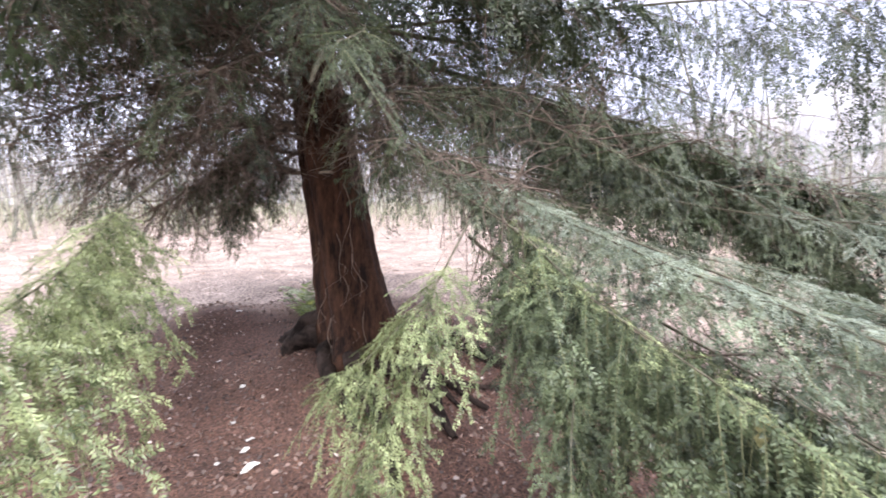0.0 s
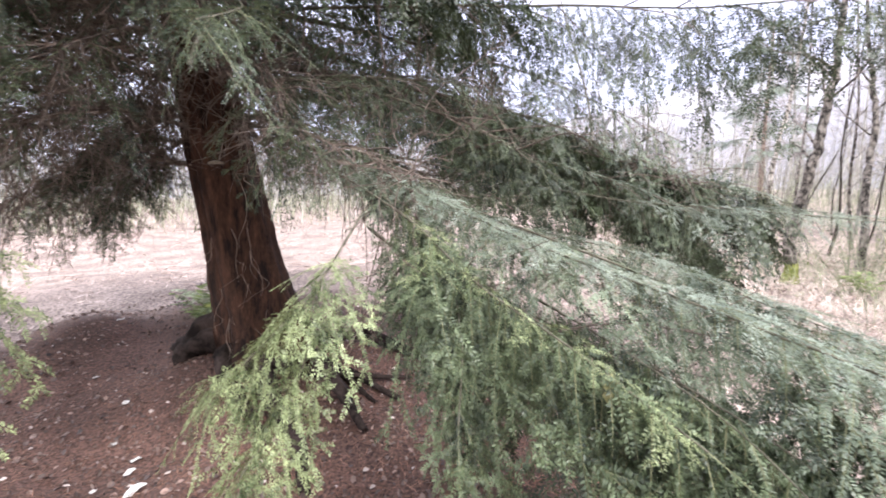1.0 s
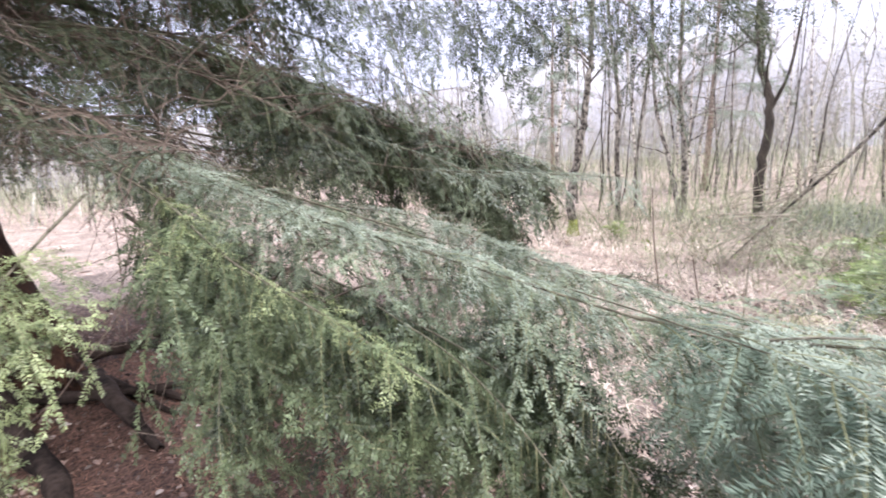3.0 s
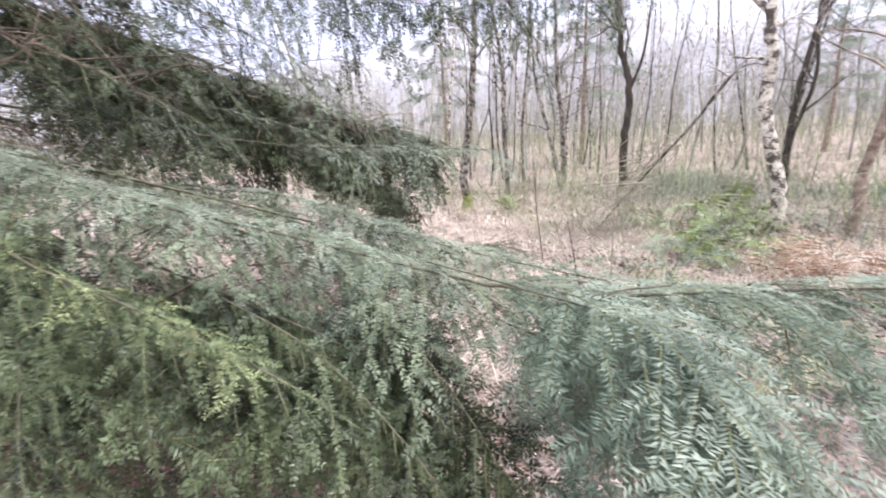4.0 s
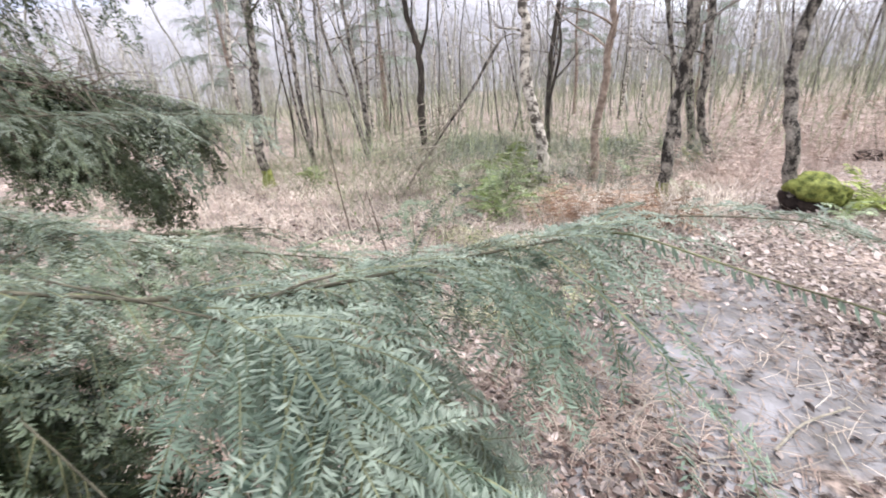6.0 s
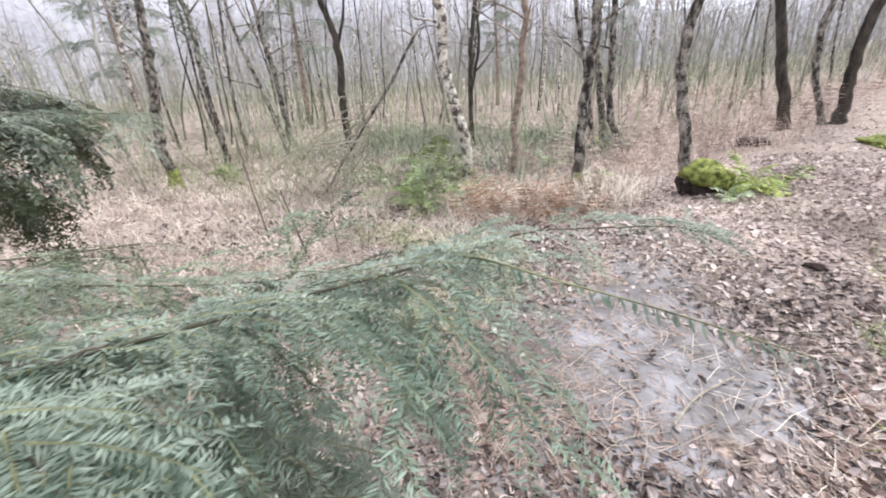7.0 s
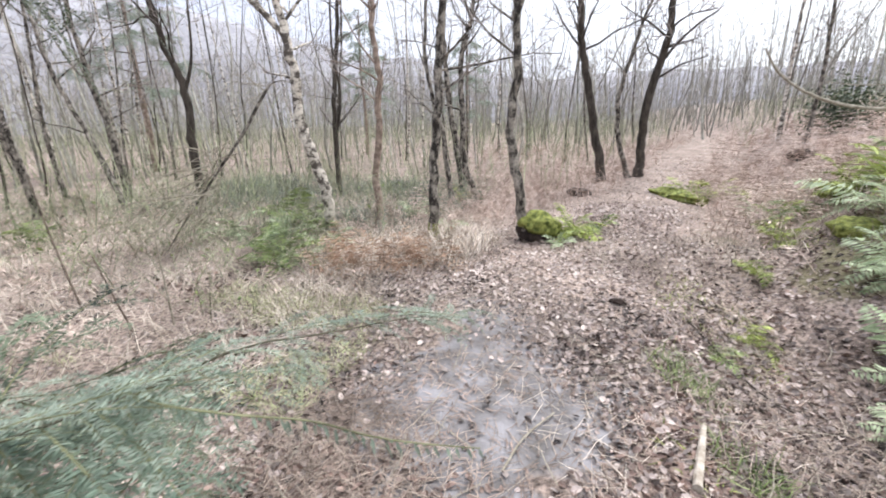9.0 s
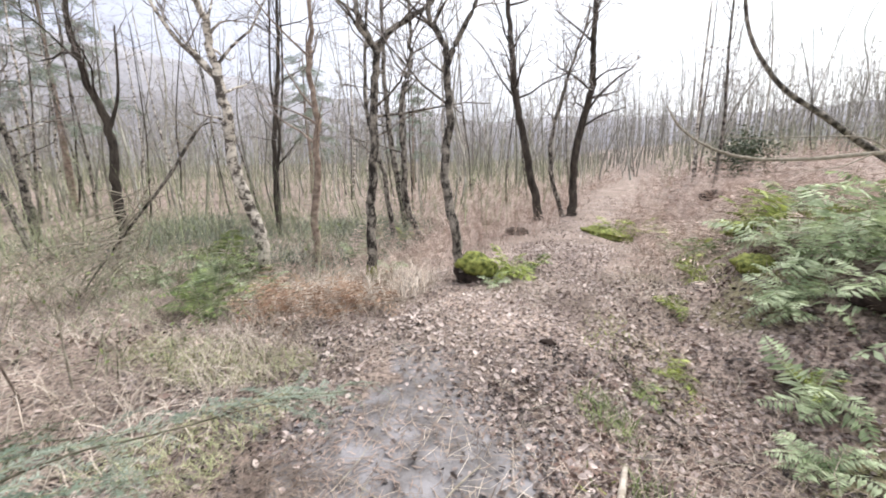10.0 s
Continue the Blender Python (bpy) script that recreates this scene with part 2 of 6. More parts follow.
def tube(points, radii, sides=6, rough=0.0, r=None):
    """A tapering tube along a line of points, with uneven girth."""
    p = np.asarray(points, float)
    n = len(p)
    radii = np.broadcast_to(np.asarray(radii, float), (n,)) if np.ndim(radii) == 0 or len(np.atleast_1d(radii)) == n else np.linspace(radii[0], radii[-1], n)
    t = unit(np.gradient(p, axis=0))
    ref = np.where(np.abs(t[:, 2:3]) > 0.9, vec(1, 0, 0), vec(0, 0, 1))
    a = unit(np.cross(t, ref))
    b = np.cross(t, a)
    ang = np.arange(sides) * 2 * np.pi / sides
    girth = radii[:, None] * (1 + (rough * (r or rng).uniform(-1, 1, (n, sides)) if rough else 0))
    v = p[:, None] + girth[..., None] * (np.cos(ang)[None, :, None] * a[:, None] + np.sin(ang)[None, :, None] * b[:, None])
    i, j = np.meshgrid(np.arange(n - 1), np.arange(sides), indexing="ij")
    k = (j + 1) % sides
    f = np.stack([i * sides + j, i * sides + k, (i + 1) * sides + k, (i + 1) * sides + j], -1)
    return v.reshape(-1, 3), f.reshape(-1, 4)


def smooth_line(points, steps=6):
    """A Catmull-Rom line through the points."""
    p = np.asarray(points, float)
    p = np.vstack([2 * p[0] - p[1], p, 2 * p[-1] - p[-2]])
    out = []
    for i in range(1, len(p) - 2):
        for u in np.linspace(0, 1, steps, endpoint=False):
            a, b, c, d = p[i - 1:i + 3]
            out.append(0.5 * (2 * b + (c - a) * u + (2 * a - 5 * b + 4 * c - d) * u * u + (3 * b - a - 3 * c + d) * u ** 3))
    out.append(p[-2])
    return np.array(out)


def blades(p, d, n, length, width, belly=0.45):
    """Thin blades, one quad each, from p along d, lying across n; belly: where they are widest, or None for straight sides."""
    s = unit(np.cross(d, n)) * np.asarray(width)[..., None] / 2
    along = d * np.asarray(length)[..., None]
    if belly is None:
        v = np.stack([p - s * 0.8, p + s * 0.8, p + along + s * 0.45, p + along - s * 0.45], 1)
    else:
        v = np.stack([p, p + along * belly + s, p + along, p + along * belly - s], 1)
    return v.reshape(-1, 3), np.arange(len(p) * 4).reshape(-1, 4)


# ---- ground ----


def ease(a, b, x):
    u = np.clip((x - a) / (b - a), 0, 1)
    return u * u * (3 - 2 * u)


def path_middle(y):
    return np.interp(y, [-6, 0, 2, 4, 6, 8, 11, 14, 20, 40], [1.6, 0.9, 0.6, 0.35, 0.55, 0.95, 1.5, 2.1, 3.2, 7])


def wave(x, y, size, seed):
    a = np.sin(x / size + seed * 1.7 + 1.3 * np.sin(y / size * 0.8 + seed))
    b = np.sin(y / size * 1.1 + seed * 2.3 + 1.1 * np.sin(x / size * 0.7 + seed * 0.6))
    return 0.5 * (a + b)


def height(x, y):
    x, y = np.asarray(x, float), np.asarray(y, float)
    off = x - path_middle(y)
    h = -0.3 * ease(-1.2, -3.6, off) * ease(0, 4, y)
    h = h - 0.42 * ease(0.75, 1.9, off) * ease(7.0, 4.4, y) * ease(0.5, 2.5, y)
    bank = ease(1.7, 3.4, off) * ease(3.0, 6.5, y)
    h = h + bank * (0.75 + 0.5 * ease(3, 9, off))
    h = h + 0.3 * np.exp(-((x + 2.25) ** 2 + (y + 3.05) ** 2) / 1.3) - 0.12 * np.exp(-((x + 1.0) ** 2 + (y + 3.3) ** 2) / 0.8) + 0.36 * np.exp(-((x + 2.0) ** 2 / 0.7 + (y + 5.2) ** 2 / 0.4))
    h = h + 0.12 * ease(2, 6, y) * ease(2, 0.3, np.abs(off))
    far = np.hypot(x, y - 2)
    h = h + 0.012 * np.maximum(far - 14, 0) * ease(-4, 10, off) + 0.03 * np.maximum(far - 45, 0) * ease(-5, 40, x) * ease(300, 90, far)
    near = ease(1.4, 2.6, np.abs(off))
    h = h + 0.05 * wave(x, y, 0.28, 4) * ease(4.5, 3.0, np.hypot(x + 1.8, y + 3.4))
    h = h + 0.05 * wave(x, y, 0.7, 1) * (0.3 + 0.7 * near) + 0.12 * near * wave(x, y, 2.4, 2) * ease(1, 5, far)
    return h


def on_ground(x, y, lift=0.0):
    return np.stack([x, y, height(x, y) + lift], -1)


def build_ground():
    n = 250
    u = np.linspace(-1, 1, n)
    spread = 7.5 * u + 18 * u ** 3 * np.abs(u) + 600 * np.sign(u) * np.abs(u) ** 12
    x, y = np.meshgrid(spread, spread + 3.5, indexing="ij")
    v = on_ground(x, y).reshape(-1, 3)
    i, j = np.meshgrid(np.arange(n - 1), np.arange(n - 1), indexing="ij")
    f = np.stack([i * n + j, (i + 1) * n + j, (i + 1) * n + j + 1, i * n + j + 1], -1)
    me = Soup().add(v, f).mesh("ground", GROUND, True)
    x, y = v[:, 0], v[:, 1]
    off = x - path_middle(y)
    mud = ease(0.95, 0.6, np.hypot((x - 0.3) / 0.98, (y - 3.2) / 1.5) + 0.3 * wave(x, y, 0.22, 3) + 0.12 * wave(x, y, 0.07, 1))
    mud = np.maximum(mud, 0.5 * ease(0.7, 0.2, np.abs(off - 0.1)) * ease(7, 3, y) * (wave(x, y, 0.45, 5) > -0.2))
    litter = ease(4.2, 2.2, np.hypot(x + 1.6, y + 2.6))
    moss = ease(0.1, 0.7, wave(x, y, 0.35, 6) + 0.4 * wave(x, y, 0.13, 2)) * ease(0.9, 2.0, off) * ease(1, 3, y) * ease(16, 9, y) * 0.7
    colour = np.stack([mud, litter, moss, np.ones(len(v))], -1)
    layer = me.color_attributes.new("zone", "FLOAT_COLOR", "POINT")
    layer.data.foreach_set("color", colour.astype(np.float32).ravel())
    return tagged(new("ground", me), "woodland floor of mud, needles and leaf mould", "ground", kind="structure")


build_ground()

# ---- the yew ----


def spray(length, seed, spacing=0.0086, needle=0.02, wide=0.0039, fullness=0.55, gap=0.05):
    """A flat branchlet along x with two ranks of needled shoots: wood and needles."""
    r = np.random.default_rng(seed)
    wood, p, d, nn, sizes = Soup(), [], [], [], []

    def shoot(start, way, size, depth):
        steps = max(3, int(size / 0.06) + 2)
        s = np.linspace(0, 1, steps)
        bend = r.uniform(-0.22, 0.22)
        side = vec(-way[1], way[0], 0)
        line = start + (way * s[:, None] + side * (bend * s * s)[:, None]) * size + vec(0, 0, 1) * (-0.12 * size * s * s * (1 + depth))[:, None]
        if depth == 0:
            wood.add(*tube(line, (0.0008 + 0.003 * size, 0.0006), 3))
        else:
            wood.add(*blades(line[:1], unit(line[-1:] - line[:1]), vec(0, 0, 1)[None], [size], [0.0022], 0.2))
        count = max(4, int(size / spacing))
        for sign in (-1, 1):
            q = (np.arange(count) + r.uniform(0.1, 0.9, count)) / count
            at_ = np.stack([np.interp(q, s, line[:, k]) for k in range(3)], 1)
            axis = unit(way + side * bend)
            lean = np.radians(r.uniform(40, 82, count))[:, None]
            dd = axis * np.cos(lean) + sign * side * np.sin(lean) + vec(0, 0, 1) * r.normal(0.04, 0.2, (count, 1))
            p.append(at_)
            d.append(unit(dd))
            nn.append(unit(vec(0, 0, 1) + r.normal(0, 0.35, (count, 3))))
            sizes.append(needle * r.uniform(0.7, 1.1, count) * (1 - 0.35 * q ** 4))
        return line, s

    line, s = shoot(vec(0, 0, 0), vec(1, 0, 0), length, 0)
    u, sign = 0.06, 1
    while u < 0.97:
        start = vec(*[np.interp(u, s, line[:, k]) for k in range(3)])
        a = np.radians(r.uniform(36, 60))
        size = length * fullness * (1 - u) ** 0.7 * r.uniform(0.55, 1.15) + 0.03
        sub, t = shoot(start, vec(np.cos(a), sign * np.sin(a), r.normal(-0.08, 0.14)), size, 1)
        if size > 0.16:
            w, sg = 0.22, 1
            while w < 0.9:
                b = a * sign + sg * np.radians(r.uniform(35, 55))
                st = vec(*[np.interp(w, t, sub[:, k]) for k in range(3)])
                shoot(st, vec(np.cos(b), np.sin(b), r.normal(-0.1, 0.14)), size * 0.45 * (1 - w) ** 0.6 + 0.02, 1)
                w += r.uniform(0.17, 0.3)
                sg = -sg
        u += gap / length * r.uniform(0.7, 1.3)
        sign = -sign
    p, d, nn, sizes = np.concatenate(p), np.concatenate(d), np.concatenate(nn), np.concatenate(sizes)
    return wood.arrays(), blades(p, d, nn, sizes, np.full(len(p), wide * 1.2), 0.38)


FINE = [spray(size, 10 + k, spacing=0.0066, needle=0.019, wide=0.0042, gap=0.085, fullness=0.52) for k, size in enumerate((0.30, 0.38, 0.45, 0.52, 0.6))]
SMALL = [spray(size, 30 + k, spacing=0.0056, needle=0.021, wide=0.0031, gap=0.045, fullness=0.6) for k, size in enumerate((0.16, 0.2, 0.24, 0.28))]
BROAD = [spray(size, 80 + k, spacing=0.0075, needle=0.022, wide=0.0052, gap=0.085, fullness=0.5) for k, size in enumerate((0.3, 0.4, 0.5, 0.6))]
NEAR = [spray(size, 70 + k, spacing=0.005, needle=0.026, wide=0.0027, gap=0.06, fullness=0.46) for k, size in enumerate((0.22, 0.28, 0.34, 0.4))]
ROUGH = [spray(size, 60 + k, spacing=0.026, needle=0.05, wide=0.015, gap=0.075) for k, size in enumerate((0.6, 0.75, 0.9))]
COARSE = [spray(size, 40 + k, spacing=0.0115, needle=0.027, wide=0.0062, gap=0.08) for k, size in enumerate((0.4, 0.5, 0.6, 0.75))]


def lay(template, origin, way, normal, scale, droop, wood, green):
    """Puts one spray at a place, bent down by its own weight."""
    x = unit(way)
    y = unit(np.cross(normal, x))
    z = np.cross(x, y)
    for (v, f), out in zip(template, (wood, green)):
        w = v * scale
        placed = origin + w[:, :1] * x + w[:, 1:2] * y + w[:, 2:3] * z
        placed[:, 2] -= droop * (w[:, 0] ** 2 + 0.7 * w[:, 1] ** 2)
        out.add(placed, f)


def bough(tree, points, radius, count, needles, bank=FINE, reach=(0.7, 1.1), hang=0.35, start=0.3, spread=1.0, seed=0, droop=0.5,
          sticks=0, up=0.15, tip=0.0025, label="", stick_size=(0.25, 0.8), stick_to=0.9, cover=0, top=None):
    """A limb of the yew with sprays to both sides; hang: 0 flat, 1 straight down; top: paler colour that paints
    skylight on upper sprays.
    """
    r = np.random.default_rng(seed)
    line = smooth_line(points)
    cum = np.r_[0, np.cumsum(np.linalg.norm(np.diff(line, axis=0), axis=1))]
    u = cum / cum[-1]
    thick = tip + (radius - tip) * (1 - u) ** 1.6
    line[1:-1] += r.normal(0, 1, (len(line) - 2, 3)) * thick[1:-1, None] * 0.25
    wood, green, twigs, upper, stems = Soup(), Soup(), Soup(), Soup(), Soup()
    wood.add(*tube(line, thick, 7, 0.1, r))
    tangent = unit(np.gradient(line, axis=0))
    where = lambda q, a: np.stack([np.interp(q * cum[-1], cum, a[:, k]) for k in range(3)], -1)
    for k in range(count):
        q = start + (1 - start) * (k + r.uniform(0, 0.9)) / count
        o, t = where(q, line), unit(where(q, tangent))
        side = unit(np.cross(t, vec(0, 0, 1))) * (1 if k % 2 else -1)
        flat = unit(t * r.uniform(0.3, 0.9) + side * spread * r.uniform(0.5, 1.1) + vec(0, 0, r.normal(up, 0.2)))
        h = np.clip(hang + r.normal(0, 0.2), 0, 1)
        way = unit(flat * (1 - h) + vec(0, 0, -1) * h)
        normal = unit(vec(0, 0, 1) + flat * h * 1.5 + r.normal(0, 0.3, 3))
        lay(bank[r.integers(len(bank))], o, way, normal, r.uniform(*reach), droop, stems, green)
    if count:
        lay(bank[-1], line[-1] - tangent[-1] * 0.05, tangent[-1], vec(0, 0, 1), reach[0], droop, stems, green)
    for k in range(cover):
        q = start + (0.97 - start) * (k + r.uniform(0, 0.9)) / cover
        o, t = where(q, line), unit(where(q, tangent))
        side = unit(np.cross(t, vec(0, 0, 1))) * (1 if k % 2 else -1)
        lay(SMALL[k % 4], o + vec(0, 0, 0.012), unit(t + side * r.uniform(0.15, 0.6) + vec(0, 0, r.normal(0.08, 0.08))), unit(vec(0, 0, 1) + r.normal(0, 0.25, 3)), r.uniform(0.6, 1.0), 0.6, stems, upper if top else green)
    for k in range(sticks):
        q = r.uniform(0.05, stick_to)
        o, t = where(q, line), unit(where(q, tangent))
        way = unit(t * r.uniform(0.2, 1) + r.normal(0, 0.6, 3) + vec(0, 0, -0.2))
        size = r.uniform(*stick_size)
        bent = smooth_line([o, o + way * size * 0.5 + r.normal(0, 0.04, 3), o + way * size + vec(0, 0, -0.15 * size) + r.normal(0, 0.06, 3)], 4)
        twigs.add(*tube(bent, (0.006, 0.0018), 3))
        for _ in range(3):
            e = bent[r.integers(2, len(bent))]
            twigs.add(*tube(np.array([e, e + r.normal(0, 0.06, 3) + way * 0.08, e + r.normal(0, 0.09, 3) + way * 0.17]), (0.0028, 0.001), 3))
    limb = part("bough", wood, SHOOT_BARK if radius < 0.022 else TWIG, tree, label, True)
    if count:
        tagged(part("shoot_spray", stems, SHOOT_GREEN, limb, "thin green-brown shoots"), kind="stuff")
        tagged(part("needles", green, needles, limb), kind="stuff")
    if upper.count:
        tagged(part("skylit_needles", upper, top, limb, "upper-side needles, skylight put into their paler colour"), kind="stuff")
    if sticks:
        tagged(part("bare_twig_mass", twigs, TWIG, limb), kind="stuff")
    return limb


yew = thing("yew_tree", "old yew with a fluted reddish trunk and low drooping boughs", "tree")


def yew_trunk():
    axis = smooth_line([(-2.32, -2.92, 0.1), (-2.3, -2.95, 0.45), (-2.24, -3.07, 1.2), (-2.2, -3.2, 2.1), (-2.2, -3.45, 3.6), (-2.3, -3.6, 5.5), (-2.3, -3.7, 8)], 14)
    n, sides = len(axis), 48
    z = axis[:, 2]
    radius = np.interp(z, [0, 0.3, 0.6, 1.2, 2.2, 4, 8], [0.52, 0.42, 0.345, 0.295, 0.27, 0.2, 0.06])
    ang = np.arange(sides) * 2 * np.pi / sides
    flare = np.interp(z, [0, 0.6, 1.4, 3], [0.26, 0.19, 0.15, 0.1])
    lobes = 1 + flare[:, None] * np.sin(5 * ang + 0.35 * z[:, None]) + 0.035 * np.sin(11 * ang + 0.9 * z[:, None] + np.sin(2 * z[:, None])) * np.sin(3 * ang + 2.1 * z[:, None]) + 0.012 * np.sin(17 * ang - 2.3 * z[:, None]) + rng.normal(0, 0.012, (n, sides))
    ring = np.stack([np.cos(ang), np.sin(ang), np.zeros(sides)], -1)
    v = axis[:, None] + (radius[:, None] * lobes)[..., None] * ring
    i, j = np.meshgrid(np.arange(n - 1), np.arange(sides), indexing="ij")
    k = (j + 1) % sides
    f = np.stack([i * sides + j, i * sides + k, (i + 1) * sides + k, (i + 1) * sides + j], -1)
    part("trunk", Soup().add(v, f), YEW_BARK, yew, smooth=True)


yew_trunk()

# long low bough that crosses in front of the path
# hanging needles darker, upper ones paler: shade and skylight put into colour
bough(yew, [(-2.1, -3.0, 2.45), (-1.75, -2.0, 2.1), (-1.3, -1.0, 1.8), (-0.8, -0.2, 1.54), (-0.4, 0.38, 1.4), (-0.06, 0.82, 1.3)],
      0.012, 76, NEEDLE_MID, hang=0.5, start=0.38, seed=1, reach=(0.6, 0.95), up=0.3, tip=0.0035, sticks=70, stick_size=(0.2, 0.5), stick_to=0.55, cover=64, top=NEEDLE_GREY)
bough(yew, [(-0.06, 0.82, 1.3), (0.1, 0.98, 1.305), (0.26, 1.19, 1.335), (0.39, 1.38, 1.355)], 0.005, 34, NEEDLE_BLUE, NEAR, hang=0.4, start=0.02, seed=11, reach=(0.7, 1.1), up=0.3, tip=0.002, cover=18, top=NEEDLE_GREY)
bough(yew, [(0.39, 1.38, 1.355), (0.42, 1.52, 1.35), (0.51, 1.63, 1.34), (0.58, 1.8, 1.3), (0.65, 1.96, 1.24)], 0.0022, 5, NEEDLE_GREY, SMALL, hang=0.1, start=0.1, seed=13, reach=(0.3, 0.45), up=0.05, tip=0.001, cover=7)


def hanging_shoot(tree, points, mat, needle=0.03, spacing=0.012, seed=0):
    """A thin tip shoot whose two ranks of needles hang down."""
    r = np.random.default_rng(seed)
    line = smooth_line(points, 8)
    cum = np.r_[0, np.cumsum(np.linalg.norm(np.diff(line, axis=0), axis=1))]
    n = int(cum[-1] / spacing)
    shoot = part("shoot", Soup().add(*tube(line, (0.0017, 0.001), 5)), SHOOT_GREEN, tree, smooth=True)
    green = Soup()
    for sign in (-1, 1):
        q = (np.arange(n) + r.uniform(0.1, 0.9, n)) / n * cum[-1]
        p = np.stack([np.interp(q, cum, line[:, k]) for k in range(3)], 1)
        t = unit(np.stack([np.interp(q, cum, np.gradient(line[:, k])) for k in range(3)], 1))
        side = unit(np.cross(t, vec(0, 0, 1))) * sign
        d = unit(t * 0.3 + side * r.uniform(0.25, 0.8, (n, 1)) + vec(0, 0, -1) * r.uniform(0.5, 1.0, (n, 1)))
        green.add(*blades(p, d, unit(side + r.normal(0, 0.3, (n, 3))), needle * r.uniform(0.75, 1.1, n), np.full(n, 0.0048), 0.4))
    tagged(part("needles", green, mat, shoot), kind="stuff")


hanging_shoot(yew, [(0.39, 1.38, 1.355), (0.46, 1.36, 1.37), (0.53, 1.4, 1.345), (0.6, 1.46, 1.31), (0.68, 1.48, 1.295), (0.735, 1.515, 1.272), (0.8, 1.58, 1.23)], NEEDLE_BLUE, 0.026, 0.017, seed=2)
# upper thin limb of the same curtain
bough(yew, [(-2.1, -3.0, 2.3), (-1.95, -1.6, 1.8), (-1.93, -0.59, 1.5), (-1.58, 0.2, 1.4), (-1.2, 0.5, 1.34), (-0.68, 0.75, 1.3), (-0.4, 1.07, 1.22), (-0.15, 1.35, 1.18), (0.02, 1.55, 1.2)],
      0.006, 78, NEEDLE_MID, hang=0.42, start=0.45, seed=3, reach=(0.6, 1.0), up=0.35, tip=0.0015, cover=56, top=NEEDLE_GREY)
bough(yew, [(-1.6, -1.0, 1.75), (-1.35, -0.2, 1.5), (-1.2, 0.4, 1.3), (-1.3, 1.0, 1.1), (-1.4, 1.4, 1.0)], 0.01, 26, NEEDLE_MID, hang=0.5, start=0.2, seed=23, reach=(0.6, 1.0), up=0.2, cover=14)
# thin pale limb that reaches out level behind the curtain
bough(yew, [(-2.4, -2.6, 2.3), (-2.6, -1.2, 1.95), (-2.5, 0.2, 1.65), (-2.18, 0.94, 1.58), (-1.68, 1.55, 1.53)], 0.014, 16, NEEDLE_GREY, COARSE, hang=0.15, start=0.66, seed=27, reach=(0.3, 0.5), cover=14)
# hanging curtain, yellow-green
bough(yew, [(-1.6, -1.8, 2.0), (-1.0, -0.8, 1.62), (-0.55, -0.3, 1.4), (-0.3, 0.05, 1.28), (-0.1, 0.35, 1.15)], 0.01, 54, NEEDLE_FRESH, hang=0.75, start=0.42, spread=0.6, seed=4, reach=(0.8, 1.15), cover=12, top=NEEDLE_LIGHT)
bough(yew, [(-1.3, -1.1, 1.75), (-0.85, -0.55, 1.45), (-0.55, -0.35, 1.2), (-0.35, -0.3, 0.95)], 0.008, 32, NEEDLE_FRESH, hang=0.7, start=0.35, spread=0.5, seed=14, reach=(0.7, 1.0))
# fan-shaped spray before the trunk
bough(yew, [(-0.8, -0.9, 1.62), (-0.34, -0.8, 1.42), (-0.19, -0.9, 1.25), (-0.05, -1.02, 1.1)], 0.006, 20, NEEDLE_LIGHT, BROAD, hang=0.25, start=0.35, seed=5, reach=(0.5, 0.75), up=0, cover=8)
bough(yew, [(-0.34, -0.8, 1.42), (-0.22, -0.78, 1.2), (-0.1, -0.82, 1.02), (0.03, -0.85, 0.9)], 0.005, 15, NEEDLE_LIGHT, BROAD, hang=0.25, start=0.2, seed=15, reach=(0.45, 0.7), up=0, cover=6)
# curtain beside the start of the way
bough(yew, [(-0.6, -3.0, 1.95), (0.0, -2.4, 1.66), (0.35, -1.9, 1.5), (0.6, -1.6, 1.42), (0.8, -1.45, 1.3)], 0.012, 46, NEEDLE_LIGHT, hang=0.75, start=0.35, seed=6, reach=(0.9, 1.25), cover=20)
# sprays that reach towards the path
bough(yew, [(-0.2, 0.7, 1.34), (0.1, 0.84, 1.34), (0.3, 0.92, 1.34), (0.43, 0.93, 1.3), (0.5, 0.92, 1.22)], 0.002, 20, NEEDLE_BLUE, NEAR, hang=0.5, start=0.5, seed=7, reach=(0.8, 1.15), up=0, tip=0.0015, cover=10, top=NEEDLE_GREY)
bough(yew, [(0.0, 0.9, 1.3), (0.15, 1.05, 1.28), (0.28, 1.1, 1.2), (0.4, 1.15, 1.06)], 0.002, 28, NEEDLE_GREY, NEAR, hang=0.5, start=0.1, seed=17, reach=(0.8, 1.1), up=0, tip=0.0015)
# hanging sprays in dark needles, painting the shade below the bough
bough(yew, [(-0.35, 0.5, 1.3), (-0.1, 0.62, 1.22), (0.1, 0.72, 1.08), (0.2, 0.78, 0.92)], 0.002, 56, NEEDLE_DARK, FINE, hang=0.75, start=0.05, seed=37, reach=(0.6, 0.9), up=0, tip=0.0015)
bough(yew, [(-0.1, 0.85, 1.2), (0.05, 1.05, 1.1), (0.15, 1.2, 0.95), (0.2, 1.3, 0.8)], 0.002, 30, NEEDLE_BLUE, NEAR, hang=0.55, start=0.05, seed=38, reach=(0.8, 1.2), up=0, tip=0.0015)
bough(yew, [(-1.2, -1.9, 2.85), (-0.7, -1.4, 2.55), (-0.3, -1.1, 2.33), (-0.05, -0.95, 2.2)], 0.005, 13, NEEDLE_DARK, FINE, hang=0.4, start=0.5, seed=39, reach=(0.45, 0.7), tip=0.002)
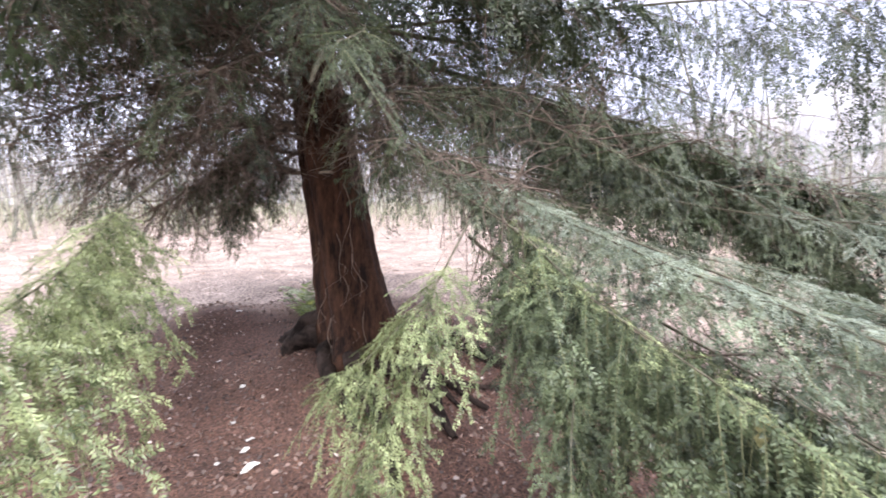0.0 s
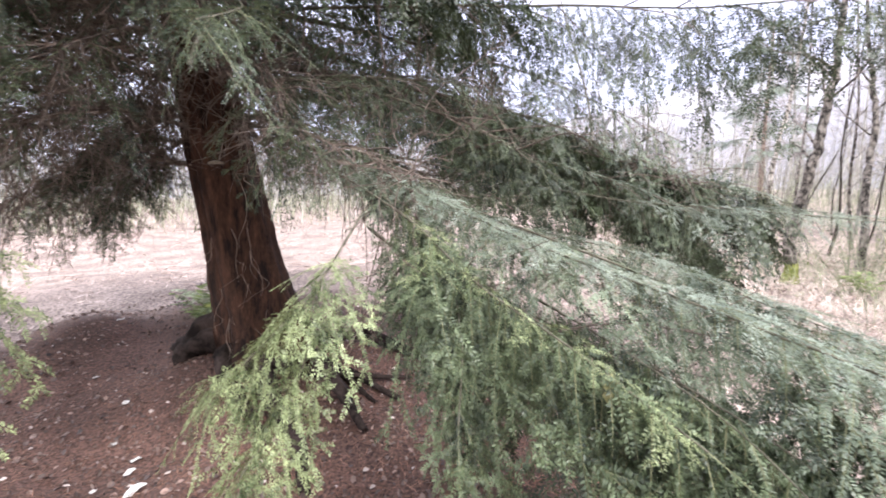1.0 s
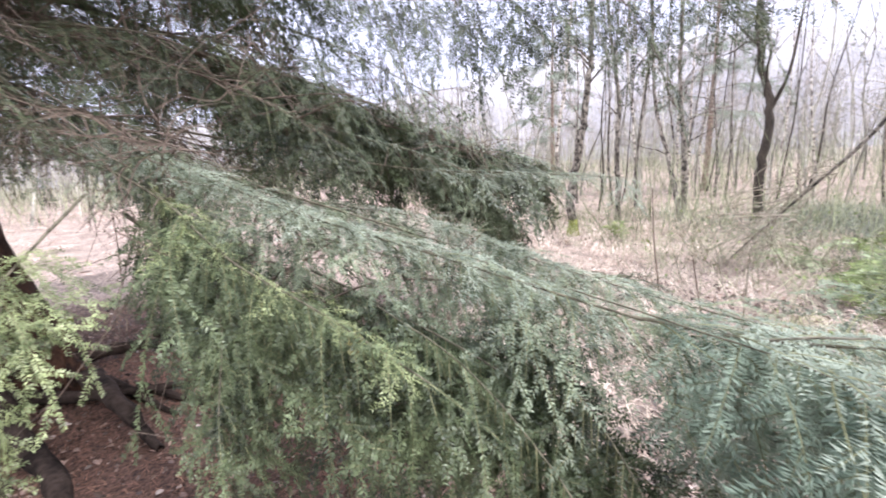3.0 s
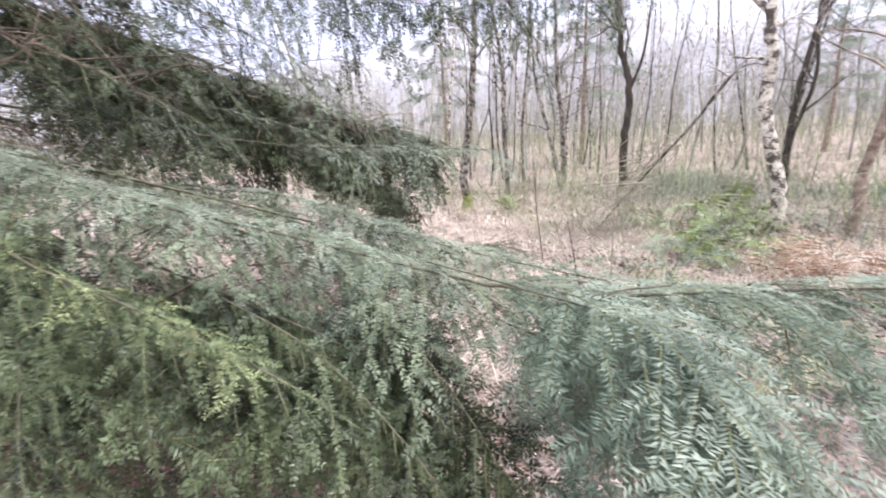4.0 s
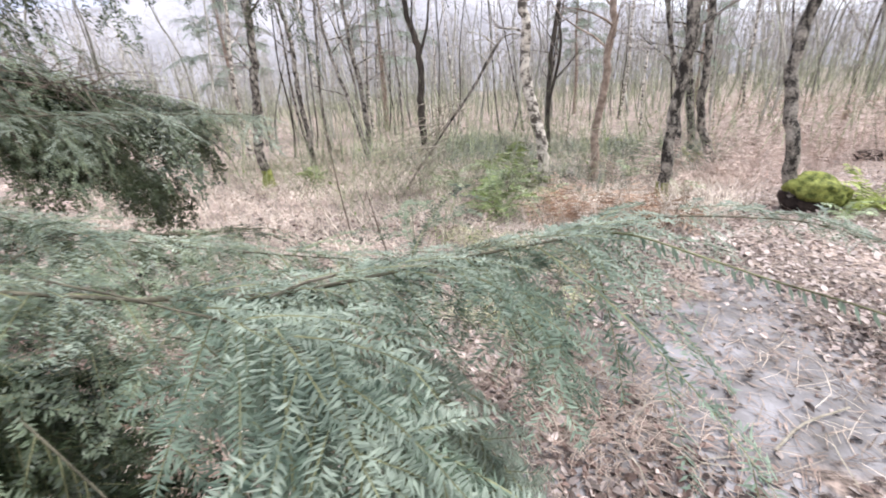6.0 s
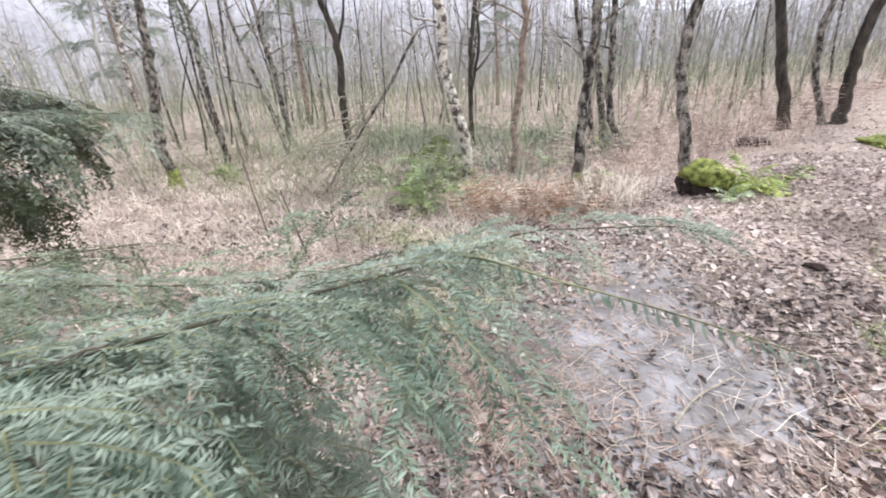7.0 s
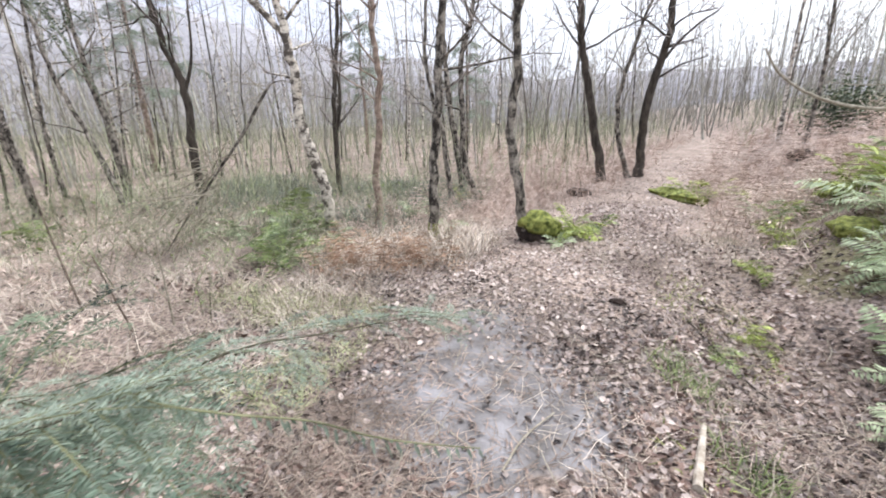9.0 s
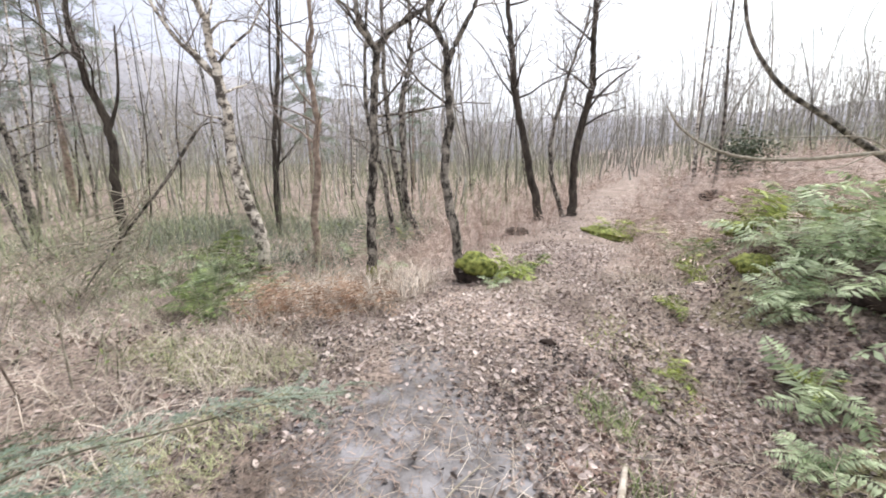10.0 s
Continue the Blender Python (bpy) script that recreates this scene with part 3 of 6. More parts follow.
bough(yew, [(-0.4, 0.2, 1.25), (-0.15, 0.42, 1.18), (0.05, 0.58, 1.05), (0.18, 0.68, 0.9)], 0.002, 34, NEEDLE_FRESH, FINE, hang=0.8, start=0.05, spread=0.6, seed=43, reach=(0.6, 0.95), tip=0.0015)
# sprays inside the curtain, their shade put into the dark needle colour
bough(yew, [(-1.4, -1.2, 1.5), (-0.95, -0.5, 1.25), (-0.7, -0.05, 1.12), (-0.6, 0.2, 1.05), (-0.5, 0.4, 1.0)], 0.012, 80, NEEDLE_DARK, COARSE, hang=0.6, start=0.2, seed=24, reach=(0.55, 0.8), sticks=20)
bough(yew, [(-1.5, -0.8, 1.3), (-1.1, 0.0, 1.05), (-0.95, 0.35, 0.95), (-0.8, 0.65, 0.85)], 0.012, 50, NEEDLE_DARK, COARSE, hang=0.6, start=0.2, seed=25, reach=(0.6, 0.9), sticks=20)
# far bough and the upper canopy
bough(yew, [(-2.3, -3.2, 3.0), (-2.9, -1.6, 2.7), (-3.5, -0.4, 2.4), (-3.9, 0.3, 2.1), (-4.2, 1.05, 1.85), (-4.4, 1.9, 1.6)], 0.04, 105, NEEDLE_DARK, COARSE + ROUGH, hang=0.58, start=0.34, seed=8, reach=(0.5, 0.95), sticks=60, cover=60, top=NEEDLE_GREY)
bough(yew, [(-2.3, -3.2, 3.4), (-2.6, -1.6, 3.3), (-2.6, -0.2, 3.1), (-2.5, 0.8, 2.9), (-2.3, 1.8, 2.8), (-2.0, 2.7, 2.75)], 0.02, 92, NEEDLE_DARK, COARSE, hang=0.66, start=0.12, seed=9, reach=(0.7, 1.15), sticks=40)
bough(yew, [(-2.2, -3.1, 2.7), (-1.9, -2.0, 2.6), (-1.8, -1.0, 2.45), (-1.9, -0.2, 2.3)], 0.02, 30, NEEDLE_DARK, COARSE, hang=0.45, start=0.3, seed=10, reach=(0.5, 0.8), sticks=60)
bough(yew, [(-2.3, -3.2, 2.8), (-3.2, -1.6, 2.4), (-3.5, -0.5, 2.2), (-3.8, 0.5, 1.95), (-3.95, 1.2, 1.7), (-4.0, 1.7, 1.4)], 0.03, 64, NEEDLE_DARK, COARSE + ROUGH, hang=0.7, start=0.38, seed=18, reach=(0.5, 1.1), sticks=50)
bough(yew, [(-2.3, -3.2, 3.5), (-3.5, -1.31, 3.15), (-3.75, -0.5, 2.9), (-3.85, 0.2, 2.55), (-4.0, 0.9, 2.2)], 0.03, 26, NEEDLE_MID, COARSE, hang=0.5, start=0.25, seed=19, reach=(0.8, 1.2), sticks=40, cover=20, top=NEEDLE_GREY)
bough(yew, [(-2.2, -3.1, 2.5), (-2.8, -2.0, 2.1), (-3.0, -1.2, 1.8), (-3.1, -0.5, 1.55)], 0.02, 16, NEEDLE_DARK, COARSE, hang=0.5, start=0.4, seed=29, reach=(0.7, 1.0), sticks=70)
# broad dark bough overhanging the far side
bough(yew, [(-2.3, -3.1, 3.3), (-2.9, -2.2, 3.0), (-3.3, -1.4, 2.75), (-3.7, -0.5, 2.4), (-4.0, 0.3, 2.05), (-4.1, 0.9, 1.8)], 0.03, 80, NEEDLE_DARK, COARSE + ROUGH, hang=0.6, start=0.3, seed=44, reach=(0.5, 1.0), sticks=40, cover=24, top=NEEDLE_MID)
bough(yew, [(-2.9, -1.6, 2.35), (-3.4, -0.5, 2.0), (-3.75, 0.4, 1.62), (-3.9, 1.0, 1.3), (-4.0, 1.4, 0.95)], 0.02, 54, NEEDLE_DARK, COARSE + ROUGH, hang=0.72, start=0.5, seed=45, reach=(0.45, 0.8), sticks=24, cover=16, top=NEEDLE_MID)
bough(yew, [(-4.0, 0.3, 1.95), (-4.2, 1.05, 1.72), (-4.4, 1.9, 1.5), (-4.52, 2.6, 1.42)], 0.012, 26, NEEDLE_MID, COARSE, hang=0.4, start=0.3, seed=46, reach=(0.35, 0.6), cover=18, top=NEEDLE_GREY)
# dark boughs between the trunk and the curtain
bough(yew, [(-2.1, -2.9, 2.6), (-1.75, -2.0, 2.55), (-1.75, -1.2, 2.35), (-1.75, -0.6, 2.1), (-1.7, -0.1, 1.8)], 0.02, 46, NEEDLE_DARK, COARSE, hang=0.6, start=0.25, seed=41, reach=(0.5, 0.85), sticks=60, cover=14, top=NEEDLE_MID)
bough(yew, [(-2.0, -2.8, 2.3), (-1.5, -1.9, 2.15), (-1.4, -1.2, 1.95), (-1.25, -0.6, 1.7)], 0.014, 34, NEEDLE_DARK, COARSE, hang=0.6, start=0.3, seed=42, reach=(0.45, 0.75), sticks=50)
# withered bits caught in the curtain
part("dead_twig", Soup().add(*tube(smooth_line([(-0.5, 0.33, 1.363), (-0.5, 0.325, 1.31), (-0.495, 0.322, 1.265)], 5), (0.0042, 0.003), 6, 0.2)), PALE_TWIG, yew, "short pale dead twig hanging down", True)
part("dead_twig", Soup().add(*tube(smooth_line([(0.12, 0.964, 1.313), (0.2, 0.985, 1.352), (0.275, 0.998, 1.382)], 5), (0.003, 0.0018), 6, 0.2)), PALE_TWIG, yew, "bare pale twig above the needles", True)
wither = np.random.default_rng(91)
tuft = np.tile([(0.25, 1.026, 1.243)], (26, 1)) + wither.normal(0, 0.006, (26, 3))
tagged(part("dead_needle_tuft", Soup().add(*blades(tuft, unit(wither.normal(0, 0.5, (26, 3)) + vec(0.3, 0.2, 0.5)), unit(wither.normal(0, 1, (26, 3))), wither.uniform(0.04, 0.09, 26), np.full(26, 0.0035), 0.4)), STRAW), "tuft of yellowed needles caught in a branch", "needle tuft")
leafy = np.linspace(0, 1, 9)
mid = vec(-0.24, 0.155, 1.245) + np.outer(leafy, vec(0.005, -0.005, -0.085))
lobe = (0.02 * np.sin(np.pi * leafy) ** 0.6 * (1 + 0.35 * np.cos(6 * np.pi * leafy)))[:, None] * unit(vec(-0.5, 0.8, 0.1))
bulge = np.outer(0.006 * np.sin(np.pi * leafy), vec(0.8, 0.5, 0.2))
tagged(part("withered_leaf", Soup().add(np.concatenate([mid - lobe + bulge, mid, mid + lobe + bulge]), [[k + 9 * c, k + 1 + 9 * c, k + 10 + 9 * c, k + 9 + 9 * c] for c in (0, 1) for k in range(8)]), DRY_LEAF), "pale yellow withered oak leaf hanging in the yew", "leaf")

# inner sprays of the low bough, shade put in by dark colour, and drapes under the far one
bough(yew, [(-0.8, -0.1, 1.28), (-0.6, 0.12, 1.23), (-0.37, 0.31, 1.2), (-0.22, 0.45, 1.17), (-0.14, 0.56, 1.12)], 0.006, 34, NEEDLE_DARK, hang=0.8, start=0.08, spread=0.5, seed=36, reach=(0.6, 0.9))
bough(yew, [(-2.9, -1.6, 2.3), (-3.3, -0.4, 2.0), (-3.5, 0.4, 1.75), (-3.6, 1.0, 1.5)], 0.02, 40, NEEDLE_MID, COARSE, hang=0.62, start=0.3, seed=35, reach=(0.5, 0.9), sticks=30, cover=40, top=NEEDLE_GREY)
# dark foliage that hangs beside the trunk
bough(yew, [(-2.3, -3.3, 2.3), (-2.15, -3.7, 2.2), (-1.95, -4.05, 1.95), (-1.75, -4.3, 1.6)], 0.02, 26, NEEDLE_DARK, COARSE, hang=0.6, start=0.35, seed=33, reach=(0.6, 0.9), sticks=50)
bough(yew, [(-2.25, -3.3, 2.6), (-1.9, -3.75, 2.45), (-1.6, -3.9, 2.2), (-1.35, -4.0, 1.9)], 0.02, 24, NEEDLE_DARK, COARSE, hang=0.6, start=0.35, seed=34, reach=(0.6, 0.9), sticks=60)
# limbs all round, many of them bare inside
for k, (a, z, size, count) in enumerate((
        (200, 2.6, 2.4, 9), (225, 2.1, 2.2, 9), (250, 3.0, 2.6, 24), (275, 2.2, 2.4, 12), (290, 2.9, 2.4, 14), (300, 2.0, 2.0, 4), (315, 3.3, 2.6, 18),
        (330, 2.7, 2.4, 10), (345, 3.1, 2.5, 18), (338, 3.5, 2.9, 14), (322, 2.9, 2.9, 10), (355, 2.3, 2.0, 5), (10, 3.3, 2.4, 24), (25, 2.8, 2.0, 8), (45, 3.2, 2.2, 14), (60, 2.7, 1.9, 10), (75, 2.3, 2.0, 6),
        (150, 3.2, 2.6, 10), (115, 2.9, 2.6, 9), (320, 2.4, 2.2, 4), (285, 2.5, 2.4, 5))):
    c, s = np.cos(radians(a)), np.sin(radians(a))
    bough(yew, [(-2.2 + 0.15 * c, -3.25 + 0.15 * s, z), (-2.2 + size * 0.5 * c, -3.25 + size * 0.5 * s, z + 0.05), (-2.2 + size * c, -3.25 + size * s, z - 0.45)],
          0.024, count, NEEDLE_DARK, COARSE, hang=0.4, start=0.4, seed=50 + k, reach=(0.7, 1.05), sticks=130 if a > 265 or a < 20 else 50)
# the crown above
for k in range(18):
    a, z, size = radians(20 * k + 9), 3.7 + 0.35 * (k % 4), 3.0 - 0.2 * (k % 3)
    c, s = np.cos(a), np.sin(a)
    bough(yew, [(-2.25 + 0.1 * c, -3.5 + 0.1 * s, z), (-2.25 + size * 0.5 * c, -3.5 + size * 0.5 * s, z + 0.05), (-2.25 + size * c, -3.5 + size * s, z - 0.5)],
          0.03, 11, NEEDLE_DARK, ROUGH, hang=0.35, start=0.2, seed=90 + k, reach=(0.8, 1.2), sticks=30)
# unseen higher boughs, added to keep skylight off the ground below
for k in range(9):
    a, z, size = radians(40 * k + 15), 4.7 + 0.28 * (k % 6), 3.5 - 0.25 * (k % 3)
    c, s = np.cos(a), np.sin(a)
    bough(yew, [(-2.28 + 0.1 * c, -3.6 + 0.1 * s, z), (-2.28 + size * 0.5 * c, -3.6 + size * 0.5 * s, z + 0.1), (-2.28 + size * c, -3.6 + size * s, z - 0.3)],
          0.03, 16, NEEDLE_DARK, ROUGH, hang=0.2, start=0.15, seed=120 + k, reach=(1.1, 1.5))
# ivy-thin dead twigs on the trunk and a broken stub
dead = np.random.default_rng(31)
for k in range(11):
    a = radians(dead.uniform(5, 70))
    z = dead.uniform(0.6, 1.9)
    o = vec(-2.25 + 0.3 * np.cos(a), -3.02 - 0.05 * z + 0.3 * np.sin(a), z)
    out = vec(np.cos(a), np.sin(a), 0)
    fall = dead.uniform(0.3, 0.65)
    pts = [o + out * (0.02 + 0.16 * q * q) + vec(dead.normal(0, 0.035), dead.normal(0, 0.035), -fall * q) for q in (0, 0.3, 0.6, 0.85, 1)]
    twig = part("dead_twig", Soup().add(*tube(smooth_line(pts), (dead.uniform(0.003, 0.0055), 0.0012), 5, 0.2)), DEAD_TWIG, yew, "pale dead twig against the bark", True)
    spur = smooth_line([pts[2], pts[2] + out * 0.06 + vec(*dead.normal(0, 0.06, 2), -0.08), pts[2] + out * 0.1 + vec(*dead.normal(0, 0.1, 2), -0.2)], 5)
    part("spur", Soup().add(*tube(spur, (0.0025, 0.001), 4)), DEAD_TWIG, twig, smooth=True)
part("dead_stub", Soup().add(*tube(smooth_line([(-1.5, -2.45, 2.95), (-1.38, -2.42, 2.78), (-1.3, -2.45, 2.58)]), (0.022, 0.018), 7, 0.1)), PALE_TWIG, yew, "broken pale branch stub", True)
fungus = np.linspace(0, np.pi, 9)
rim = np.stack([-1.93 + 0.07 * np.sin(fungus) * 0.75, -2.98 + 0.07 * np.sin(fungus) * 0.6, np.full(9, 2.0)], 1) + np.outer(np.cos(fungus), vec(-0.04, 0.05, 0))
part("bracket_fungus", Soup().add(np.vstack([rim, rim - vec(0, 0, 0.02), [rim.mean(0) + vec(0, 0, 0.015)]]), [[i, i + 1, i + 10, i + 9] for i in range(8)] + [[18, i, i + 1, i + 2] for i in range(0, 7, 2)]), PALE_TWIG, yew, "small pale bracket fungus", True)


def root(points, radius, tree):
    line = smooth_line(points, 5)
    line[:, 2] += height(line[:, 0], line[:, 1])
    return part("root", Soup().add(*tube(line, np.linspace(radius, radius * 0.3, len(line)), 11, 0.3)), ROOT_BARK, tree, smooth=True)


root([(-2.0, -2.85, 0.1), (-1.75, -2.45, 0.1), (-1.4, -1.9, 0.06), (-0.95, -1.45, 0.02)], 0.11, yew)
root([(-1.95, -3.1, 0.06), (-1.75, -2.9, 0.07), (-1.55, -2.5, 0.05), (-1.35, -2.1, 0.0)], 0.09, yew)
root([(-2.2, -3.25, 0.3), (-2.02, -3.45, 0.22), (-1.88, -3.55, 0.03), (-1.8, -3.6, -0.1)], 0.14, yew)
root([(-2.35, -3.3, 0.3), (-2.3, -3.6, 0.2), (-2.25, -3.85, 0.0)], 0.14, yew)
root([(-2.3, -2.35, 0.1), (-1.95, -1.85, 0.12), (-1.65, -1.45, 0.02)], 0.08, yew)
root([(-2.4, -2.7, 0.08), (-2.3, -2.2, 0.06), (-2.1, -1.6, 0.0)], 0.06, yew)
root([(-2.5, -2.7, 0.08), (-2.9, -2.2, 0.08), (-3.0, -1.5, 0.0)], 0.06, yew)
root([(-2.0, -2.7, 0.08), (-2.2, -2.0, 0.07), (-2.6, -1.5, 0.04)], 0.05, yew)
root([(-2.4, -3.4, 0.12), (-2.5, -3.8, 0.1), (-2.7, -4.3, 0.0)], 0.16, yew)
root([(-2.2, -3.4, 0.1), (-2.1, -3.75, 0.08), (-2.2, -4.1, 0.0)], 0.14, yew)
root([(-2.3, -3.35, 0.16), (-2.2, -3.7, 0.12), (-2.3, -4.1, 0.0)], 0.12, yew)
root([(-2.05, -3.3, 0.12), (-1.9, -3.5, 0.1), (-1.95, -3.75, 0.0)], 0.13, yew)

# ---- bare trees ----


def branching(soup, start, way, length, radius, depth, r, twigs):
    bend = [start]
    d = unit(way)
    for k in range(4):
        d = unit(d + r.normal(0, 0.18, 3) + vec(0, 0, 0.06))
        bend.append(bend[-1] + d * length / 4)
    line = np.array(bend)
    (soup if depth > 1 else twigs).add(*tube(line, np.linspace(radius, max(0.0015, radius * 0.3), 5), 5 if depth > 1 else 3))
    if depth <= 0:
        return
    for k in range(r.integers(4, 7)):
        q = r.uniform(0.25, 1.0)
        o = vec(*[np.interp(q * 4, np.arange(5), line[:, c]) for c in range(3)])
        branching(soup, o, d + unit(r.normal(0, 1, 3)) * 0.9, length * r.uniform(0.35, 0.6), radius * 0.42, depth - 1, r, twigs)


def bare_tree(name, label, points, radius, bark, seed, group="trees of the bare wood", forks=(), twig_from=0.35, limbs=10, size=(0.7, 1.9), ends=0.35, mossy=0.0):
    """A leafless tree: its trunk follows the points given, from the ground up."""
    r = np.random.default_rng(seed)
    base = vec(*points[0])
    tree = thing(name, label, "tree", group, base)
    line = smooth_line([vec(*p) - base for p in points], 8)
    sway = np.stack([np.convolve(r.normal(0, radius * 0.9, len(line) + 6), np.ones(7) / 7, "valid") for _ in range(2)], 1)
    line[1:, :2] += (sway - sway[0])[1:]
    line[1:] += r.normal(0, radius * 0.05, (len(line) - 1, 3))
    taper = np.linspace(1, ends, len(line))
    taper[:2] *= (1.4, 1.15)
    part("trunk", Soup().add(*tube(line, radius * taper, 10, 0.07, r)), bark, tree, smooth=True)

    if mossy:
        tall = np.linspace(0, mossy, 6)
        foot = np.stack([np.interp(tall, line[:, 2], line[:, c]) for c in range(3)], 1)
        coat = np.interp(tall, line[:, 2], radius * taper) * np.linspace(1.16, 1.02, 6)
        part("moss_coat", Soup().add(*tube(foot, coat, 12, 0.06, r)), MOSS, tree, "yellow-green moss round the foot", True)

    def limb_with_twigs(soup, twigs):
        limb = part("limb", soup, bark, tree, smooth=True)
        if twigs.count:
            tagged(part("twig_spray", twigs, FINE_TWIGS, limb), kind="stuff")

    for pts, rad in forks:
        soup, twigs = Soup(), Soup()
        bent = smooth_line([vec(*p) - base for p in pts], 6)
        soup.add(*tube(bent, np.linspace(rad, rad * 0.35, len(bent)), 7, 0.08, r))
        for _ in range(4):
            branching(twigs, bent[r.integers(len(bent) // 2, len(bent))], vec(*r.normal(0, 1, 2), 0.6), r.uniform(0.4, 1.0), rad * 0.3, 1, r, twigs)
        limb_with_twigs(soup, twigs)
    for k in range(limbs):
        soup, twigs = Soup(), Soup()
        q = r.uniform(twig_from, 1)
        o = vec(*[np.interp(q * (len(line) - 1), np.arange(len(line)), line[:, c]) for c in range(3)])
        branching(soup, o, vec(*r.normal(0, 1, 2), 0.8), r.uniform(*size), radius * 0.26, 2, r, twigs)
        limb_with_twigs(soup, twigs)
    return tree


def g(x, y, up=-0.05):
    return (x, y, float(height(x, y)) + up)


